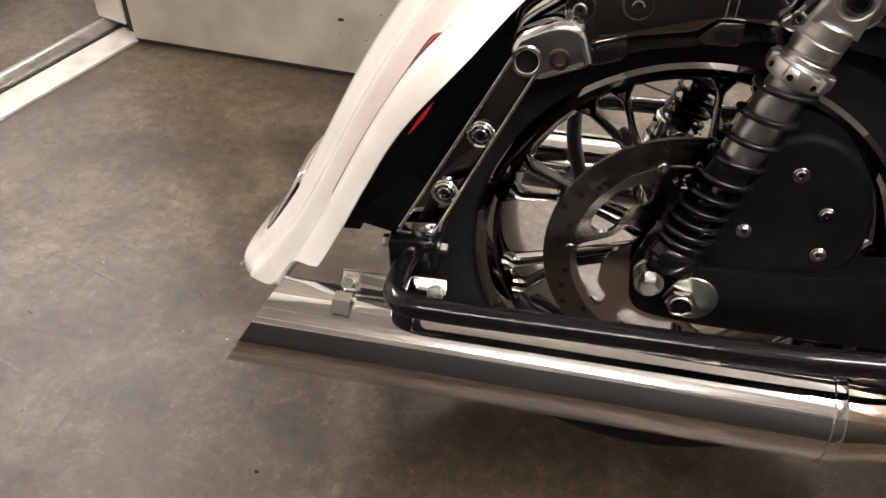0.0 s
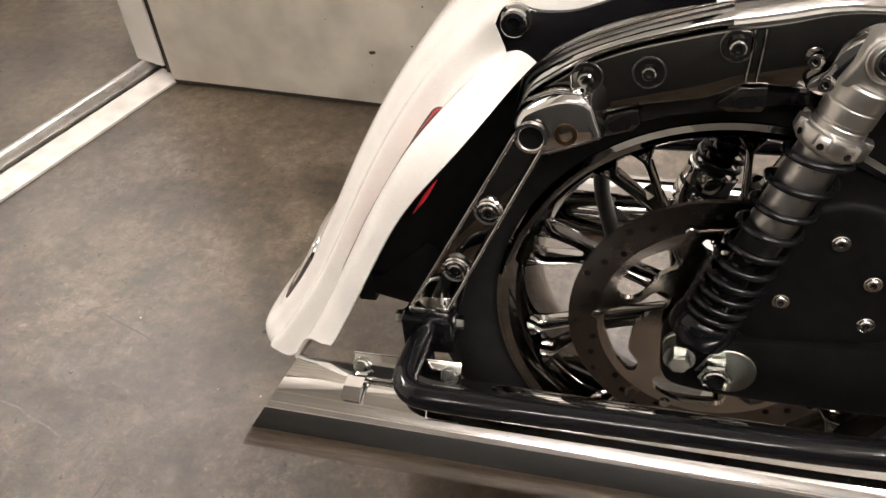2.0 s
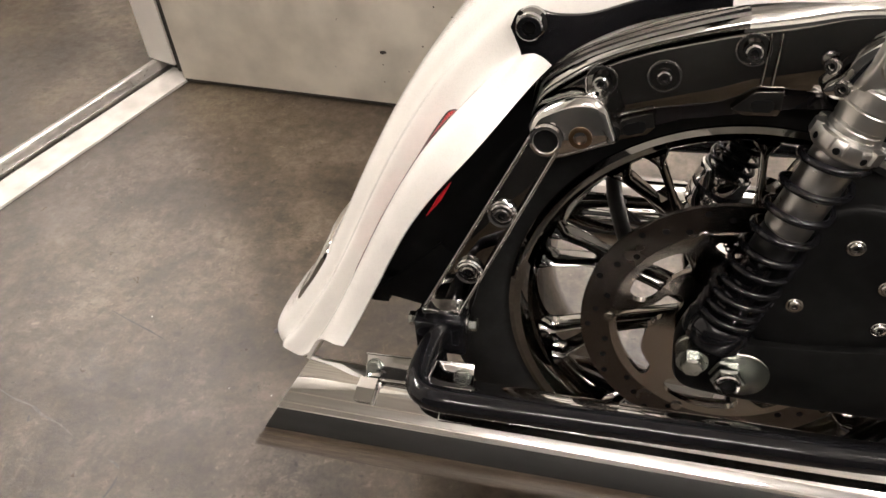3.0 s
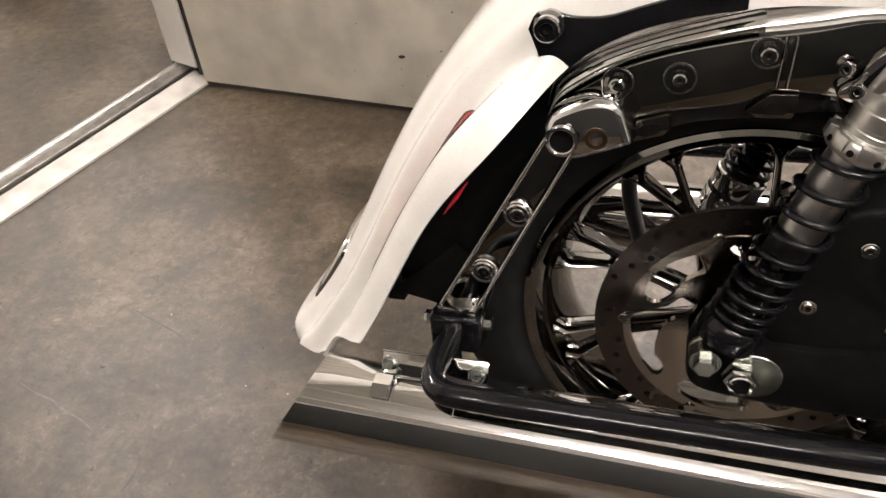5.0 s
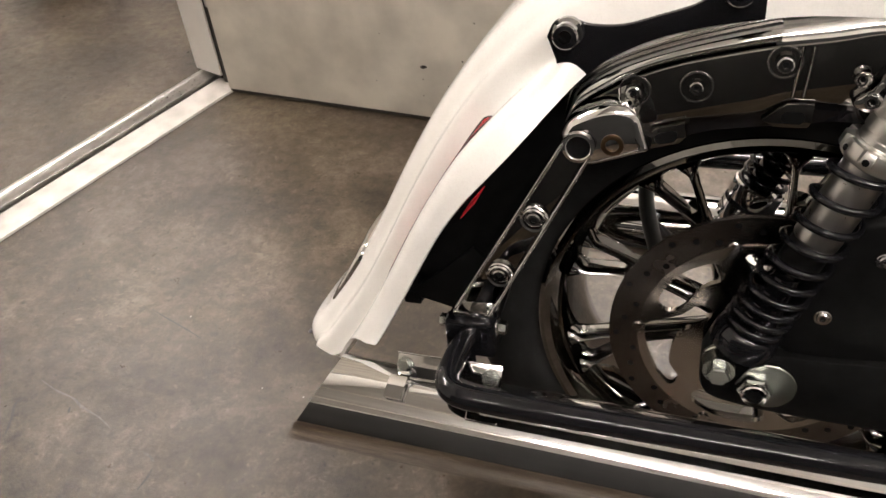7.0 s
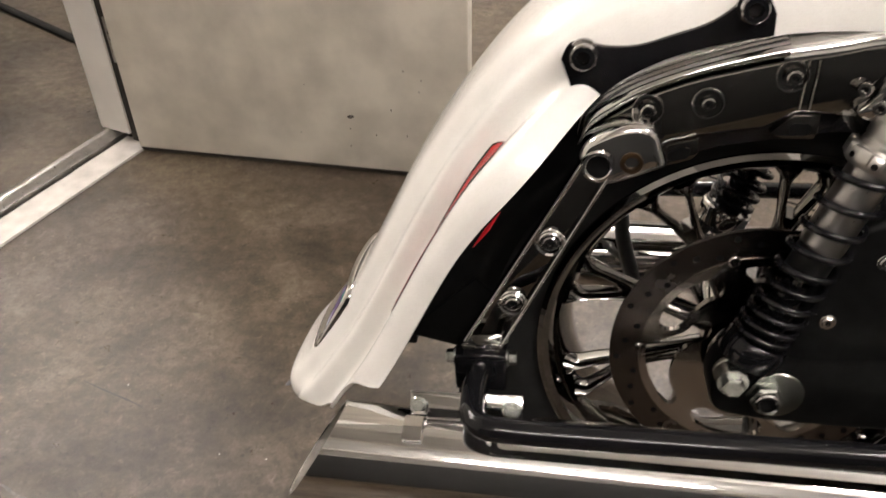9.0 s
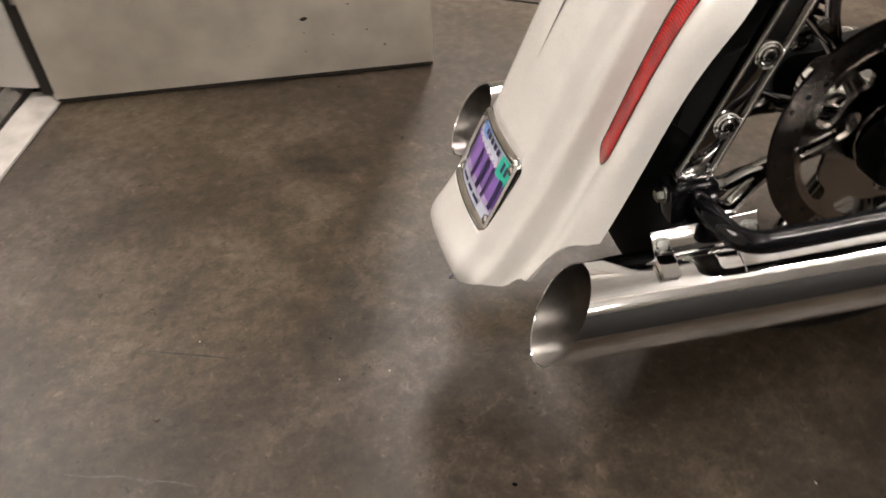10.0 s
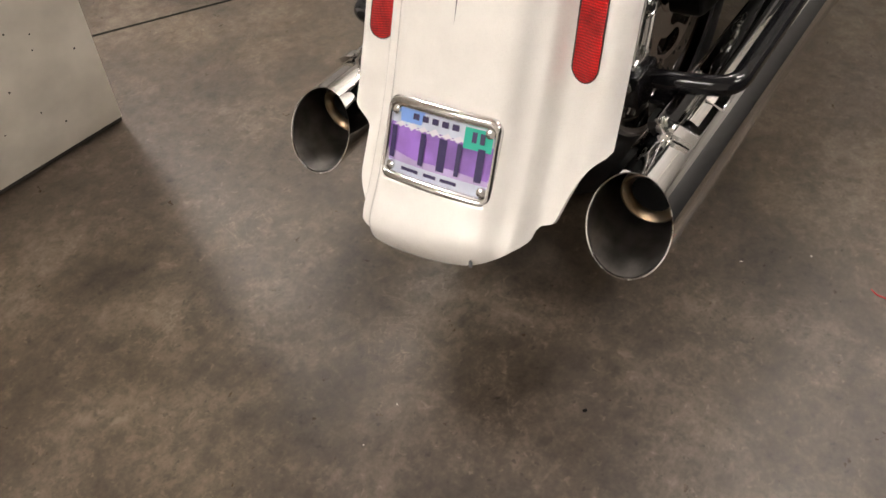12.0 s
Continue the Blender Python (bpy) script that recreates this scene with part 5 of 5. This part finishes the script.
ol = [(p.x, p.y) for p in smooth_line([(0.022, 0.03), (0.018, 0.07), (0.03, 0.12), (0.05, 0.165), (0.085, 0.185), (0.125, 0.175), (0.155, 0.14), (0.165, 0.09), (0.155, 0.045), (0.11, 0.03)], 4, True)]
slab(bm, ol, -0.132, -0.062, 0.008, 3)
caliper = mpart("brake_caliper", bm, MATT_BLACK, "black brake caliper over the disc")
for x, z in ((0.050, 0.079), (0.090, 0.145), (0.124, 0.060), (0.122, 0.105)):
    bolt(caliper, (x, -0.132, z), (0, -1, 0), 0.0058, 0.004, CHROME_DIM, "screw", flip=False)

# frame and belt-side pieces that close the view ahead of the wheel
bm = bmesh.new()
slab(bm, [(-0.12, 0.232), (-0.06, 0.250), (0.03, 0.262), (0.10, 0.262), (0.30, 0.22), (0.34, 0.10), (0.34, 0.33), (0.20, 0.345), (-0.02, 0.345), (-0.14, 0.30)], -0.112, -0.106, 0.001)
mpart("frame_rail", bm, BLACK, "black frame side plate behind the chrome cover")
bm = bmesh.new()
slab(bm, [(-0.12, 0.232), (-0.06, 0.250), (0.03, 0.262), (0.10, 0.262), (0.30, 0.22), (0.34, 0.10), (0.34, 0.33), (0.20, 0.345), (-0.02, 0.345), (-0.14, 0.30)], -0.112, -0.106, 0.001)
mpart("frame_rail", bm, BLACK, "black frame side plate behind the chrome cover", flip=True)
# plain blocks added for the unseen engine, to shade floor and wheel
bm = bmesh.new()
box(bm, (0.345, -0.17, -0.18), (0.62, 0.17, 0.38), 0.05)
box(bm, (0.58, -0.27, -0.20), (1.05, 0.27, 0.40), 0.09)
mpart("engine_stand_in", bm, BLACK_SATIN, "plain dark stand-in for the unseen engine, shading the floor")
# seat tail; carried on ahead out of view to shade the wheel
bm = bmesh.new()
rows = []
for k in range(15):
    t = k / 14
    x = -0.035 + 0.80 * t
    w = 0.155 * (0.75 + 0.25 * step(t, 0, 0.2))
    zb = 0.437 - 0.02 * t
    hgt = 0.075 * step(t, -0.12, 0.12)
    rows.append([bm.verts.new((x, y * w, zb + z * hgt)) for y, z in ((-0.98, 0), (-1.0, 0.35), (-0.93, 0.75), (-0.7, 0.95), (0, 1.0), (0.7, 0.95), (0.93, 0.75), (1.0, 0.35), (0.98, 0), (0.5, -0.02), (-0.5, -0.02))])
for p, q in zip(rows, rows[1:]):
    for k in range(len(p)):
        n = (k + 1) % len(p)
        bm.faces.new((p[k], p[n], q[n], q[k]))
bm.faces.new(rows[0]), bm.faces.new(rows[-1][::-1])
mpart("seat", bm, LEATHER, "black leather seat tail", 60)
# black guard on the far side, seen through the wheel
bm = bmesh.new()
tube(bm, rounded([(-0.135, 0.10, 0.215), (-0.128, 0.105, 0.15), (-0.135, 0.10, 0.06), (-0.11, 0.10, -0.04)], 0.03), 0.017, 14, flat=(1.0, 0.55))
mpart("belt_guard", bm, BLACK_SATIN, "black belt guard on the far side of the wheel")
bm = bmesh.new()
tube(bm, rounded([(-0.185, -0.112, 0.190), (-0.205, -0.104, 0.160), (-0.226, -0.098, 0.150)], 0.02), 0.0022, 8)
mpart("cable", bm, BLACK_SATIN, "thin black cable")

# ---- next room ----
bm = bmesh.new()
tube(bm, [(-2.6, 1.93, 0.011), (-2.04, 1.60, 0.011), (-1.73, 1.415, 0.011), (-1.45, 1.25, 0.011)], 0.011, 12)
tagged(part("air_hose", bm, RUBBER), "black air hose lying on the concrete floor", "hose")
bm = bmesh.new()
prof = [(0.05 * math.sin(radians(a)), 0.10 + 0.035 * math.cos(radians(a))) for a in range(-110, 111, 20)]
lathe(bm, (0, 0, 0), (0, 1, 0), prof, 48, closed=True)
cart_tyre = tagged(part("trolley_wheel", bm, RUBBER), "black rubber trolley wheel on the floor beyond the doorway", "wheel")
cart_tyre.matrix_world = pose(-2.02, 1.28, 0.1335, 0, 0, 40)
bm = bmesh.new()
lathe(bm, (0, -0.03, 0), (0, 1, 0), [(0, 0), (0, 0.088), (0.06, 0.088), (0.06, 0)], 32)
part("rim", bm, BLACK_SATIN, cart_tyre)
# small litter on the floor
for x, y, a, b_, m_ in ((-0.611, -0.025, 0.0018, 0.0012, GRIT), (-0.482, -0.235, 0.004, 0.003, HOLE_SHADE_SOOT), (-0.88, 0.089, 0.002, 0.0014, GRIT), (-0.117, -0.311, 0.003, 0.0012, GRIT), (-0.683, -0.025, 0.0014, 0.001, GRIT), (-0.048, -0.396, 0.002, 0.0012, GRIT), (-0.66, -0.45, 0.003, 0.002, HOLE_SHADE_SOOT)):
    bm = bmesh.new()
    bmesh.ops.create_icosphere(bm, subdivisions=1, radius=1)
    bmesh.ops.transform(bm, matrix=pose(x, y, 0.0006, 0, 0, 40 * a * 1000) @ Matrix.Diagonal((a, b_, 0.0008, 1)), verts=bm.verts)
    tagged(part("debris_speck", bm, m_), "tiny speck of debris on the concrete floor", "debris", "debris on the floor")

# a scrap of red thread
bm = bmesh.new()
tube(bm, rounded([(-0.066, -0.489, 0.0008), (-0.073, -0.500, 0.0014), (-0.071, -0.510, 0.0008), (-0.078, -0.522, 0.0008)], 0.004, 5), 0.0008, 6)
tagged(part("thread_scrap", bm, RED_REFLECTOR), "scrap of red thread lying on the concrete floor", "thread")
